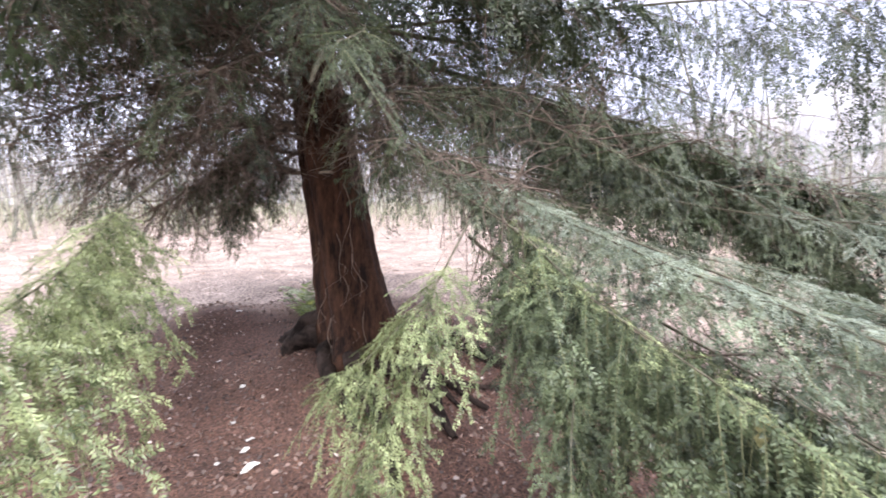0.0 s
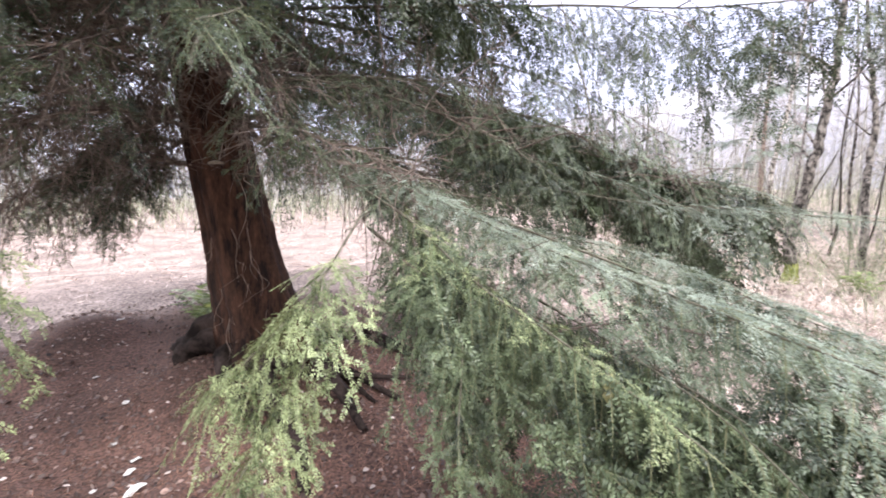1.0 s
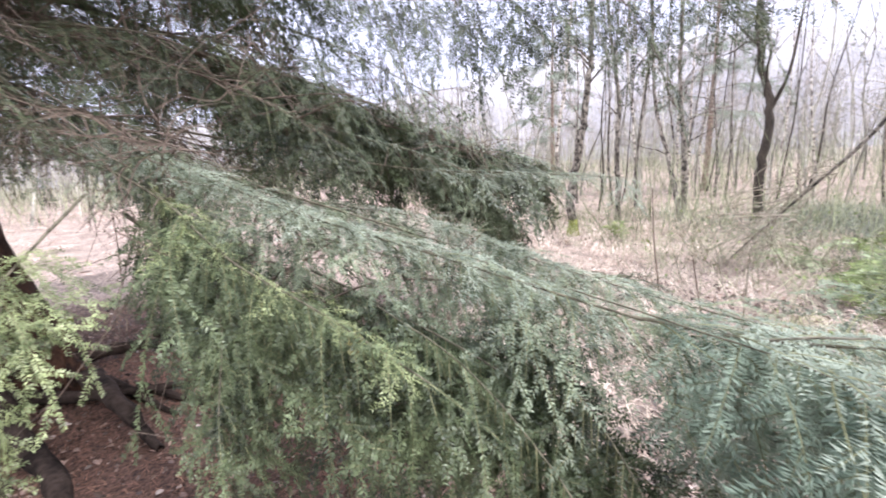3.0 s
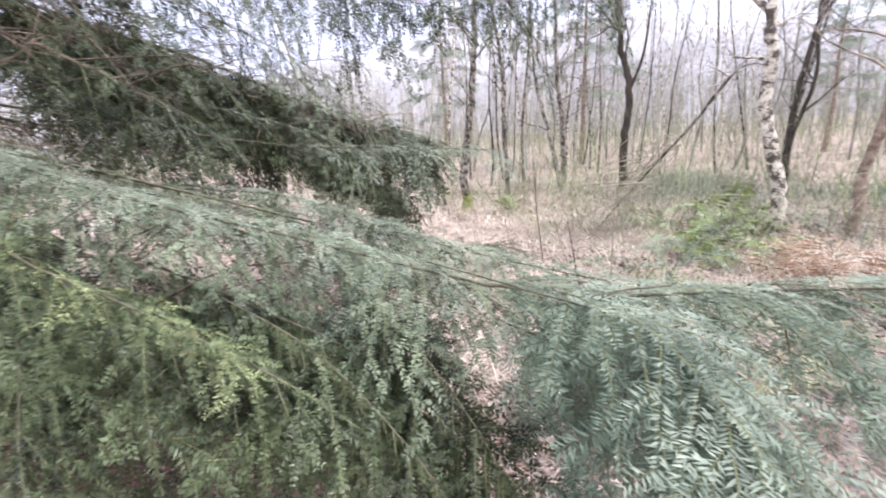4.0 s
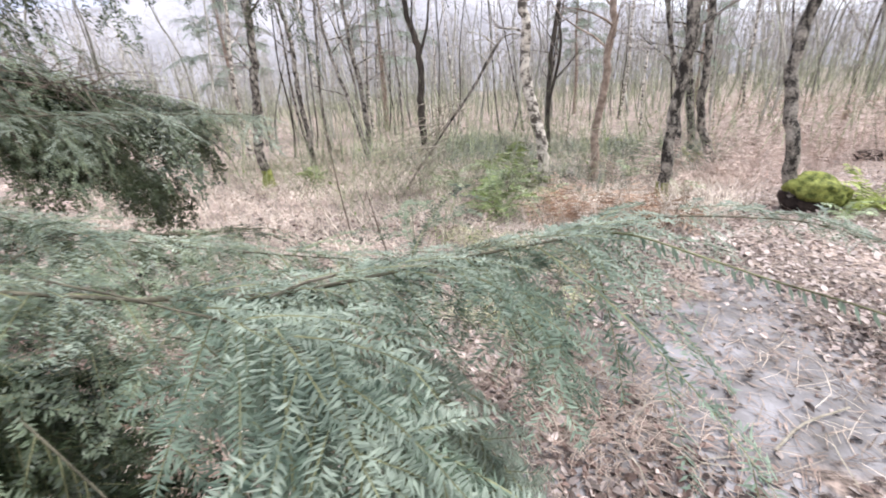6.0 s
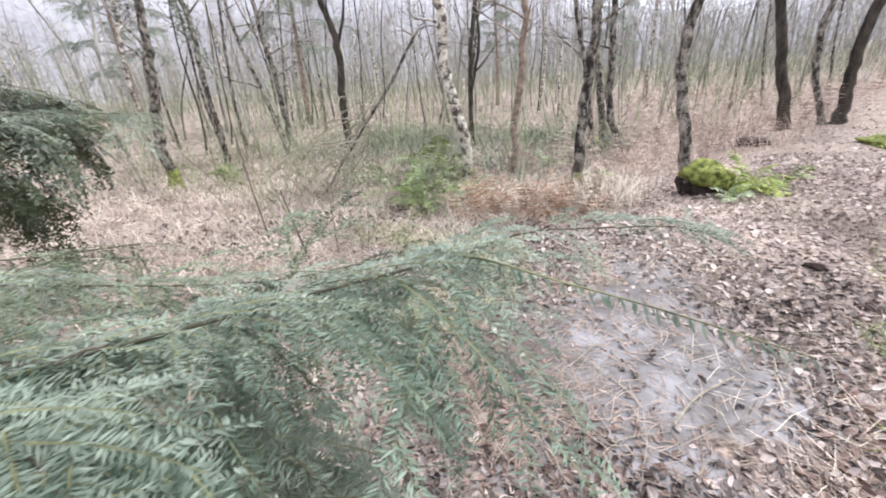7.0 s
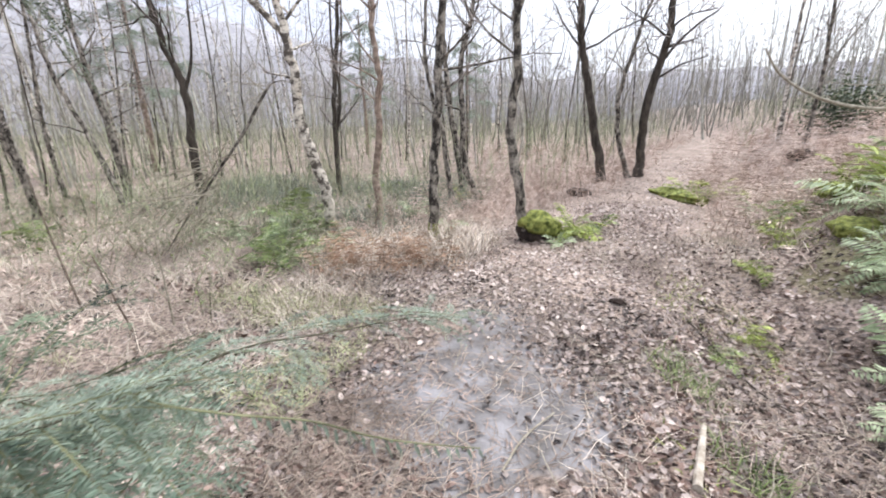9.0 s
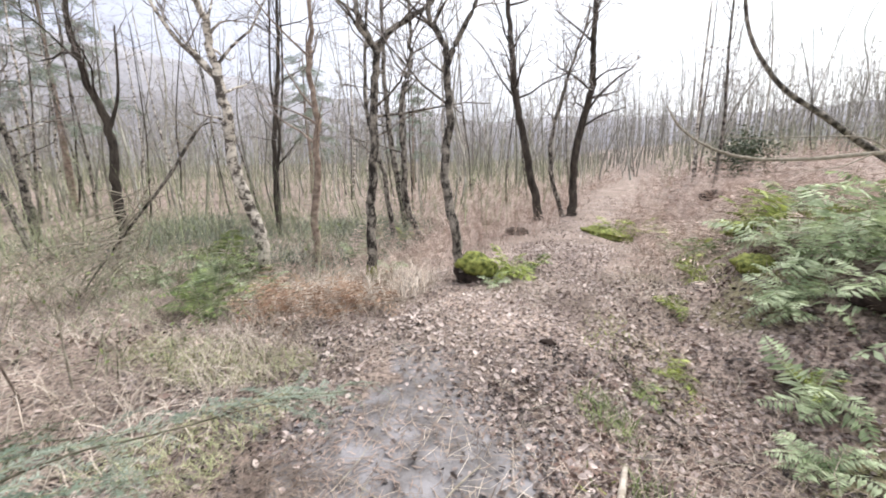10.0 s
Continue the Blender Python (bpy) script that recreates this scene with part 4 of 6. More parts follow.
TREES = [
    # name, label, foot, then the line of the trunk above it, girth, bark, fork from that line, moss at the foot
    ("birch_tree", "white birch leaning, its bark banded with dark marks", (-3.88, 7.13), ((-0.06, -0.05, 0.91), (-0.18, -0.15, 1.96), (-0.25, -0.21, 2.84), (-0.3, -0.25, 3.43), (-0.38, -0.31, 4.06), (-0.5, -0.42, 4.6), (-1.09, -0.91, 8)), 0.105, BIRCH,
     (((-0.29, -0.24, 3.22), (-0.52, -0.44, 3.57), (-0.72, -0.6, 3.85), (-1.0, -0.8, 4.5)), 0.055), 0),
    ("birch_tree", "slim birch with rust-stained peeling bark", (-3.38, 7.9), ((0.03, 0.02, 0.79), (0.14, 0.09, 1.82), (0.16, 0.1, 2.81), (0.14, 0.09, 3.75), (0.19, 0.13, 4.64), (0.33, 0.22, 8)), 0.078, RUST_BARK, None, 0),
    ("birch_tree", "grey birch with a mossy foot", (-1.57, 6.62), ((0.04, 0.02, 0.91), (0.08, 0.04, 1.72), (0.14, 0.07, 2.63), (0.17, 0.08, 3.31), (0.02, 0.01, 3.68), (-0.04, -0.01, 4.1), (-0.3, -0.15, 6.5)), 0.075, GREY_BARK,
     (((0.16, 0.08, 3.22), (0.34, 0.17, 3.52), (0.65, 0.32, 3.74), (0.95, 0.42, 4.05), (1.2, 0.5, 5.2)), 0.05), 0.35),
    ("alder_tree", "dark straight young alder stem", (-7.4, 12.1), ((0.08, 0.06, 2.69), (0.3, 0.23, 5.07), (0.37, 0.29, 6.57), (0.41, 0.32, 9)), 0.085, DARK_BARK, None, 0),
    ("alder_tree", "dark alder at the wet edge with a mossy foot", (-10.1, 4.25), ((-0.05, 0.02, 1.53), (0.05, 0.2, 2.89), (0.1, 0.3, 4.04), (0.15, 0.4, 4.77), (0.25, 0.6, 8)), 0.125, GREY_BARK, None, 0.5),
    ("birch_tree", "slender birch in the wet ground", (-12.1, 8.5), ((0.1, 0.0, 1.52), (0.0, -0.06, 2.91), (-0.3, -0.12, 4.5), (-0.4, -0.22, 8)), 0.11, GREY_BARK, None, 0),
    ("alder_tree", "dark crooked alder among twigs", (-9.9, 9.2), ((0.03, 0.04, 1.57), (0.04, 0.06, 3.11), (-0.16, -0.14, 4.01), (-0.2, -0.2, 4.89), (-0.22, -0.21, 5.85), (-0.2, -0.21, 8)), 0.12, DARK_BARK, (((0.03, 0.05, 3.0), (0.3, 0.2, 3.9), (0.4, 0.3, 5.4)), 0.05), 0),
    ("birch_tree", "slim birch leaning over the path", (-2.3, 11.0), ((-0.33, -0.11, 0.83), (-0.39, -0.13, 2.01), (-0.43, -0.15, 3.32), (-0.19, -0.07, 4.32), (-0.21, -0.07, 4.93), (-0.27, -0.09, 7)), 0.09, GREY_BARK, None, 0),
    ("birch_tree", "thin birch close beside another", (-2.75, 10.4), ((-0.2, -0.1, 1.6), (-0.5, -0.2, 3.6), (-0.4, 0, 7)), 0.07, GREY_BARK, None, 0),
    ("birch_tree", "slim dark-footed birch behind two others", (-3.24, 12.4), ((-0.11, -0.04, 1.2), (-0.38, -0.15, 2.91), (-0.45, -0.17, 4.09), (-0.42, -0.16, 5.36), (-0.39, -0.15, 8)), 0.1, GREY_BARK, None, 0),
    ("birch_tree", "grey birch rising from a mossy stump", (-0.2, 6.62), ((-0.12, -0.03, 0.9), (-0.21, -0.05, 1.58), (-0.2, -0.05, 2.29), (-0.19, -0.05, 2.9), (-0.32, -0.08, 3.29), (-0.41, -0.1, 3.61), (-0.8, -0.2, 6)), 0.07, GREY_BARK,
     (((-0.19, -0.05, 2.85), (-0.09, -0.02, 3.09), (0.05, 0.01, 3.35), (0.2, 0.04, 3.7), (0.4, 0.1, 5)), 0.045), 0),
    ("oak_tree", "young bent oak by the path", (0.42, 13.3), ((-0.25, -0.01, 1.48), (-0.6, -0.03, 3.31), (-0.89, -0.05, 4.76), (-0.99, -0.06, 5.86), (-1.1, -0.06, 8)), 0.125, DARK_BARK, None, 0),
    ("oak_tree", "forked dark oak beside the path", (1.31, 13.7), ((0.02, 0, 1.05), (0.23, 0, 2.88), (0.36, -0.01, 4.31), (0.35, -0.01, 5.67), (0.4, -0.01, 8)), 0.13, DARK_BARK,
     (((0.13, 0, 2.14), (0.36, -0.01, 3.02), (0.89, -0.01, 3.64), (1.35, -0.02, 3.96)), 0.045), 0),
    ("oak_tree", "thin stem sharing its foot with an oak", (1.1, 13.6), ((-0.28, 0, 1.06), (-0.34, 0, 2.32), (-0.09, 0, 3.51), (0.1, 0, 4.07), (0.5, 0, 5.5)), 0.075, GREY_BARK, None, 0),
    ("birch_tree", "thin crooked birch on wet ground", (-11.5, 6.1), ((0.1, 0, 1.45), (0.05, -0.05, 3.23), (-0.05, -0.12, 4.29), (-0.2, -0.2, 5.16), (-0.4, -0.4, 8)), 0.085, GREY_BARK, None, 0),
    ("birch_tree", "slim birch leaning far over", (-10.5, 7.5), ((-0.9, 0.1, 1.8), (-1.6, 0, 3.6), (-2.2, 0, 7)), 0.08, GREY_BARK, None, 0),
    ("alder_tree", "slender crooked alder beside a white birch", (-6.2, 10.6), ((-0.1, 0.0, 1.2), (0.15, 0.1, 2.6), (0.1, 0.1, 4.2), (0.3, 0.1, 7)), 0.055, DARK_BARK, None, 0),
    ("birch_tree", "thin birch on the heath beyond the bank", (6.1, 17.8), ((0.05, 0, 2.0), (-0.05, 0, 4.4), (-0.15, 0, 8.5)), 0.07, GREY_BARK, None, 0),
]
for k, (name, label, (bx, by), lean, radius, bark, fork, moss) in enumerate(TREES):
    foot = g(bx, by)
    lift = lambda pts: [(bx + dx, by + dy, foot[2] + z) for dx, dy, z in pts]
    bare_tree(name, label, [foot] + lift(lean), radius, bark, 100 + k, forks=((lift(fork[0]), fork[1]),) if fork else (), mossy=moss)

# slim trees of the middle distance, a few shapes repeated
SHAPES = []
for k, (lean, radius, bark) in enumerate((
        (((0.1, 0.0, 2.0), (-0.2, 0.1, 4.5), (-0.1, 0.0, 9)), 0.05, GREY_BARK), (((-0.25, 0.1, 2.0), (-0.6, 0.0, 4.5), (-0.9, 0.2, 8)), 0.055, GREY_BARK),
        (((0.3, 0.1, 1.8), (0.35, 0.3, 4.0), (0.8, 0.2, 8)), 0.045, DARK_BARK), (((0.0, -0.1, 2.4), (0.15, 0.0, 5.0), (0.1, 0.0, 10)), 0.06, BIRCH),
        (((-0.1, 0.2, 2.0), (0.2, 0.3, 4.2), (0.0, 0.6, 7)), 0.04, HAZED_BARK))):
    SHAPES.append(bare_tree("young_tree", "slim bare young tree in the wood", [(-15 - 2 * k, 12 + k, float(height(-15 - 2 * k, 12 + k)) - 0.05)] + [(-15 - 2 * k + a, 12 + k + b, c + float(height(-15 - 2 * k, 12 + k))) for a, b, c in lean],
                            radius, bark, 300 + k, "young trees of the wood", limbs=6, twig_from=0.3, size=(0.6, 1.6)))
spot = np.random.default_rng(11)
for k in range(60):
    a, d = radians(spot.uniform(-75, 40)), 15 + 14 * spot.uniform(0, 1)
    x, y = 0.8 + d * np.sin(a), 0.8 + d * np.cos(a)
    if abs(x - path_middle(y)) < 1.8 or (x > 1 and y > 4 and x < 14 and d < 20):
        continue
    copy_thing(SHAPES[k % 5], pose(x, y, float(height(x, y)) - 0.05, spot.normal(0, 2), spot.normal(0, 2), spot.uniform(0, 360)) @ Matrix.Scale(spot.uniform(0.7, 1.15), 4))

# ---- the wood behind ----


def far_wood():
    r = np.random.default_rng(5)
    trunks, twigs = Soup(), Soup()
    for k in range(1050):
        a = radians(r.uniform(-190, 110))
        d = 17 + 55 * r.uniform(0, 1) ** 0.8
        x, y = 0.8 + d * np.sin(a), 0.8 + d * np.cos(a)
        if (abs(x - path_middle(y)) < 1.6 and d < 26) or (x > 2 and d < 26) or (a < radians(-95) and d < 24):
            continue
        z = float(height(x, y)) - 0.1
        tall, rad = r.uniform(6, 12), r.uniform(0.03, 0.085)
        lean = r.normal(0, 0.5, 2)
        kink = r.normal(0, 0.16, (3, 2))
        line = smooth_line([(x, y, z), (x + lean[0] * 0.4 + kink[0, 0], y + lean[1] * 0.4 + kink[0, 1], z + tall * 0.22), (x + lean[0] * 1.0 + kink[1, 0], y + lean[1] + kink[1, 1], z + tall * 0.48),
                            (x + lean[0] * 1.6 + 2 * kink[2, 0], y + lean[1] * 1.6 + 2 * kink[2, 1], z + tall * 0.75), (x + lean[0] * 2.4, y + lean[1] * 2.4, z + tall)], 3)
        trunks.add(*tube(line, np.linspace(rad, rad * 0.25, len(line)), 4))
        m = 44
        q = r.uniform(0.15, 1, m) ** 0.8
        o = np.stack([np.interp(q * (len(line) - 1), np.arange(len(line)), line[:, c]) for c in range(3)], 1)
        way = unit(np.stack([r.normal(0, 0.75, m), r.normal(0, 0.75, m), r.uniform(-0.15, 0.9, m)], 1))
        size = r.uniform(0.4, 1.8, m)
        twigs.add(*blades(o, way, unit(r.normal(0, 1, (m, 3))), size, np.full(m, 0.013), 0.3))
        for _ in range(2):
            tip = o + way * size[:, None] * r.uniform(0.2, 0.95, (m, 1))
            twigs.add(*blades(tip, unit(way + r.normal(0, 0.6, (m, 3))), unit(r.normal(0, 1, (m, 3))), size * 0.5, np.full(m, 0.014), 0.3))
    wood = tagged(part("far_wood", trunks, HAZED_BARK, smooth=True), "dense stand of thin bare birch and alder stems", "wood", kind="stuff")
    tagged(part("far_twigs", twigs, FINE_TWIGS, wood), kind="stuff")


far_wood()


def brushwood():
    """Young growth that fills the wood's lower storey."""
    r = np.random.default_rng(6)
    n = 16000
    a, d = np.radians(r.uniform(-190, 110, n)), 10 + 55 * r.uniform(0, 1, n) ** 0.8
    x, y = 0.8 + d * np.sin(a), 0.8 + d * np.cos(a)
    keep = (np.abs(x - path_middle(y)) > 1.8) & ~((x > path_middle(y)) & (d < 24)) & ~((a < radians(-95)) & (d < 22))
    p = on_ground(x, y, -0.05)[keep]
    m = len(p)
    way = unit(np.stack([r.normal(0, 0.22, m), r.normal(0, 0.22, m), np.ones(m)], 1))
    size = r.uniform(0.5, 3.4, m)
    s = Soup()
    s.add(*blades(p, way, unit(r.normal(0, 1, (m, 3)) * vec(1, 1, 0.1)), size, np.full(m, 0.022), 0.2))
    for _ in range(4):
        q = p + way * (size * r.uniform(0.2, 0.95, m))[:, None]
        s.add(*blades(q, unit(way + r.normal(0, 0.7, (m, 3))), unit(r.normal(0, 1, (m, 3))), size * 0.3, np.full(m, 0.012), 0.3))
    tagged(part("brushwood", s, GREEN_TWIGS), "greenish bare brushwood between the far stems", "brushwood", kind="stuff")


brushwood()


def distant_wood():
    """The wood's far edge: tall stems and their twigs, closing the view all round."""
    r = np.random.default_rng(16)
    n = 5200
    a, d = r.uniform(0, 2 * np.pi, n), r.uniform(48, 95, n)
    x, y = 0.8 + d * np.sin(a), 0.8 + d * np.cos(a)
    p = on_ground(x, y, -0.2)
    tall = r.uniform(6, 12, n) + 0.03 * (d - 48)
    way = unit(np.stack([r.normal(0, 0.06, n), r.normal(0, 0.06, n), np.ones(n)], 1))
    flat = unit(np.stack([np.sin(a), np.cos(a), np.zeros(n)], 1) + r.normal(0, 0.3, (n, 3)))
    s = Soup()
    s.add(*blades(p, way, flat, tall, r.uniform(0.05, 0.13, n), 0.1))
    for _ in range(12):
        q = p + way * (tall * r.uniform(0.05, 0.97, n))[:, None]
        s.add(*blades(q, unit(way * 0.7 + r.normal(0, 0.75, (n, 3))), flat, r.uniform(0.7, 2.2, n), r.uniform(0.025, 0.06, n), 0.3))
    tagged(part("distant_wood", s, HAZED_BARK), "edge of bare woodland in the distance, haze put into its colour", "wood", kind="stuff")


distant_wood()

# wooded hills beyond the wood, their haze put into the colour
def far_hills():
    n = 240
    a = np.linspace(0, 2 * np.pi, n, endpoint=False)
    top = 26 + 48 * np.exp(-((np.degrees(np.arctan2(np.sin(a), np.cos(a))) + 65) / 42) ** 2) + 3 * np.sin(5 * a) + 2 * np.sin(13 * a + 1)
    rows = []
    hr = np.random.default_rng(44)
    for d, q in ((280, -0.3), (300, 0.45), (320, 0.8), (345, 1.0), (420, 0.9)):
        h = np.full(n, -14.0) if q < 0 else top * q + hr.normal(0, 1.1, n)
        rows.append(np.stack([d * np.sin(a), d * np.cos(a), h], 1))
    i, j = np.meshgrid(np.arange(4), np.arange(n), indexing="ij")
    k = (j + 1) % n
    f = np.stack([i * n + j, i * n + k, (i + 1) * n + k, (i + 1) * n + j], -1)
    tagged(part("backdrop", Soup().add(np.concatenate(rows), f), HAZED_HILL, smooth=True), "wooded hills beyond the wood, haze painted into their colour", "hills", kind="structure")


far_hills()

# pines standing among the bare trees
pine = thing("pine_tree", "grey-green pine above the bare wood", "tree", "pines in the wood", g(-19.5, 14.2))
part("trunk", Soup().add(*tube(smooth_line([(0, 0, 0), (0.1, 0, 3), (0.0, 0.1, 6.5), (0.1, 0, 11)]), (0.16, 0.04), 8, 0.06)), RUST_BARK, pine, smooth=True)
for k in range(18):
    a, z = radians(137 * k), 3.6 + 0.4 * k
    size = 2.6 - 0.09 * k
    c, s = np.cos(a), np.sin(a)
    bough(pine, [(0.05, 0.05, z), (size * 0.5 * c, size * 0.5 * s, z + 0.15), (size * c, size * s, z - 0.1)], 0.03, 9, NEEDLE_GREY, ROUGH, hang=0.15, start=0.3, seed=400 + k, reach=(0.9, 1.4), up=0.3, droop=0.2)
for x, y, size, turn in ((-14.0, 24.0, 0.75, 80), (-24.0, 8.0, 0.9, 200), (-9.5, 30.0, 0.7, 310)):
    copy_thing(pine, pose(x, y, float(height(x, y)) - 0.05, 0, 0, turn) @ Matrix.Scale(size, 4))

# broken limb that leans from the white birch to the ground
limb = thing("broken_limb", "broken dark limb leaning from a birch to the ground", "branch")
hook = smooth_line([(-4.12, 6.93, 2.25), (-4.22, 6.84, 2.36), (-4.36, 6.72, 2.36), (-4.5, 6.61, 2.22), (-4.83, 6.33, 1.57), (-5.17, 6.05, 1.02), (-5.64, 5.65, 0.24), (-5.95, 5.4, -0.3)], 5)
part("stem", Soup().add(*tube(hook, np.interp(np.arange(len(hook)), [0, 12, 16, 26, 35], [0.009, 0.011, 0.026, 0.02, 0.009]), 8, 0.15)), GREY_BARK, limb, smooth=True)
tw = Soup()
lr = np.random.default_rng(3)
for k in range(60):
    o = vec(-5.25, 6.0, 0.85) + lr.normal(0, 0.2, 3) + vec(-0.5, -0.35, -0.75) * lr.uniform(-0.4, 0.8)
    way = unit(vec(lr.normal(-0.3, 0.6), lr.normal(-0.4, 0.4), lr.normal(-0.5, 0.4)))
    size = lr.uniform(0.5, 1.5)
    tw.add(*tube(smooth_line([o, o + way * size * 0.5 + lr.normal(0, 0.09, 3), o + way * size + vec(0, 0, -0.1 * size)], 4), (0.011, 0.004), 4))
for k in range(16):
    o = hook[lr.integers(14, 30)]
    way = unit(vec(lr.normal(-0.5, 0.5), lr.normal(-0.4, 0.5), lr.normal(0.1, 0.5)))
    size = lr.uniform(0.25, 0.8)
    tw.add(*tube(smooth_line([o, o + way * size * 0.5 + lr.normal(0, 0.05, 3), o + way * size + vec(0, 0, -0.1)], 4), (0.008, 0.002), 4))
tagged(part("twig_spray", tw, PALE_TWIG, limb), kind="stuff")

# pale boughs of a tree beside the bank
lean_tree = thing("leaning_tree", "leaning tree with long bare boughs over the bank", "tree")
part("trunk", Soup().add(*tube(smooth_line([g(6.6, 9.6), (6.3, 9.6, 1.4), (5.49, 9.44, 1.94), (4.76, 9.11, 2.36), (4.11, 8.9, 2.77), (3.6, 8.8, 3.5), (3.41, 8.75, 4.4)]), (0.07, 0.02), 9, 0.1)), GREY_BARK, lean_tree, smooth=True)
for pts, rad in (([(6.3, 9.6, 1.5), (5.4, 7.9, 1.75), (4.74, 7.58, 1.76), (3.9, 7.32, 1.7), (3.2, 7.1, 1.72), (2.72, 7.01, 1.87), (2.4, 6.98, 2.1), (2.24, 6.98, 2.35)], 0.035),
                 ([(4.9, 7.65, 1.76), (4.66, 7.8, 1.95), (4.1, 7.75, 1.97), (3.4, 7.7, 1.97), (3.05, 7.68, 2.02)], 0.014), ([(4.6, 7.5, 1.74), (4.2, 7.3, 1.6), (3.7, 7.1, 1.55)], 0.01)):
    part("bough", Soup().add(*tube(smooth_line(pts), (rad, rad * 0.3), 6, 0.1)), PALE_TWIG, lean_tree, "pale bare bough", True)

# ---- the woodland floor: leaves, straw, bracken, ferns ----


def scatter(n, seed, x0, x1, y0, y1, keep=None):
    r = np.random.default_rng(seed)
    x, y = r.uniform(x0, x1, n), r.uniform(y0, y1, n)
    if keep is not None:
        ok = r.uniform(0, 1, n) < keep(x, y)
        x, y = x[ok], y[ok]
    return x, y, r


def leaf_litter(name, label, n, seed, box, keep, size, mat, lift=0.006, curl=0.35):
    """Fallen leaves, each folded along its midrib."""
    x, y, r = scatter(n, seed, *box, keep)
    m = len(x)
    p = on_ground(x, y, lift)
    a = r.uniform(0, 2 * np.pi, m)
    d = unit(np.stack([np.cos(a), np.sin(a), r.normal(0, curl, m)], 1))
    up = unit(vec(0, 0, 1) + r.normal(0, curl, (m, 3)))
    s = unit(np.cross(d, up))
    up = np.cross(s, d)
    length = r.uniform(*size, m)[:, None]
    w = length * r.uniform(0.25, 0.4, (m, 1))
    fold = up * length * r.uniform(0.02, 0.22, (m, 1))
    v = np.stack([p, p + d * length * 0.35 + s * w + fold, p + d * length * 0.75 + s * w * 0.75 + fold, p + d * length,
                  p + d * length * 0.75 - s * w * 0.75 + fold, p + d * length * 0.35 - s * w + fold], 1)
    f = np.array([[0, 1, 2, 3], [0, 3, 4, 5]])[None] + 6 * np.arange(m)[:, None, None]
    return tagged(part(name, Soup().add(v, f), mat), label, "leaves", kind="stuff")


def straw(name, label, n, seed, box, keep, size, width, mat, rise=0.15, category="straw"):
    """Thin dead stems lying about or standing up a little."""
    x, y, r = scatter(n, seed, *box, keep)
    m = len(x)
    a = r.uniform(0, 2 * np.pi, m)
    d = unit(np.stack([np.cos(a), np.sin(a), np.abs(r.normal(rise, rise, m))], 1))
    length = r.uniform(*size, m)
    bent = unit(d + np.stack([r.normal(0, 0.3, m), r.normal(0, 0.3, m), -0.5 * rise * np.ones(m)], 1))
    p = on_ground(x, y, 0.008)
    s = Soup()
    side = unit(np.stack([-np.sin(a), np.cos(a), np.zeros(m)], 1)) * width / 2
    mid, end = p + d * length[:, None] * 0.5, p + d * length[:, None] * 0.5 + bent * length[:, None] * 0.5
    s.add(np.stack([p - side, p + side, mid + side, mid - side, end + side * 0.3, end - side * 0.3], 1),
          np.array([[0, 1, 2, 3], [3, 2, 4, 5]])[None] + 6 * np.arange(m)[:, None, None])
    return tagged(part(name, s, mat), label, category, kind="stuff")


def fronds(p, a, length, r, rise=0.7, fall=0.75, steps=9, wide=0.26, pinna=0.075):
    """Arching fronds with two rows of leaflets, many at once."""
    m = len(p)
    out = np.stack([np.cos(a), np.sin(a), np.zeros(m)], 1)
    side = np.stack([-np.sin(a), np.cos(a), np.zeros(m)], 1)
    s = Soup()
    up = rise * r.uniform(0.6, 1.3, m)
    line = []
    for q in np.linspace(0, 1, steps):
        line.append(p + (out * (0.85 * q) + vec(0, 0, 1) * (up * q - fall * q * q)[:, None] + side * (0.12 * np.sin(q * 3))) * length[:, None])
    for k in range(steps - 1):
        w = (side * 0.008 * (1 - k / steps)) * length[:, None]
        s.add(np.stack([line[k] - w, line[k] + w, line[k + 1] + w * 0.8, line[k + 1] - w * 0.8], 1), np.arange(4 * m).reshape(-1, 4))
    for k in range(1, steps):
        q = k / (steps - 1)
        size = length * wide * np.sin(np.pi * (0.12 + 0.86 * q)) ** 0.8 * r.uniform(0.8, 1.1, m)
        t = unit(line[k] - line[k - 1])
        for sign in (-1, 1):
            d = unit(side * sign + t * 0.35 + vec(0, 0, -0.25) + r.normal(0, 0.12, (m, 3)))
            s.add(*blades(line[k], d, unit(np.cross(t, side) + r.normal(0, 0.2, (m, 3))), size, length * pinna * 0.55, 0.4))
    return s


def bracken(name, label, n, seed, box, keep, size, mat, **more):
    x, y, r = scatter(n, seed, *box, keep)
    p = on_ground(x, y, 0.0)
    return tagged(part(name, fronds(p, r.uniform(0, 2 * np.pi, len(x)), r.uniform(*size, len(x)), r, **more), mat), label, "bracken", kind="stuff")


def off_path(x, y):
    half = np.interp(y, [7, 10.5], [1.3, 0.45])
    return 1 - ease(half + 0.7, half, np.abs(x - path_middle(y)))


def bare_mud(x, y):
    return ease(1.0, 0.45, np.hypot((x - 0.3) / 1.0, (y - 3.2) / 1.5) + 0.35 * wave(x, y, 0.3, 3))


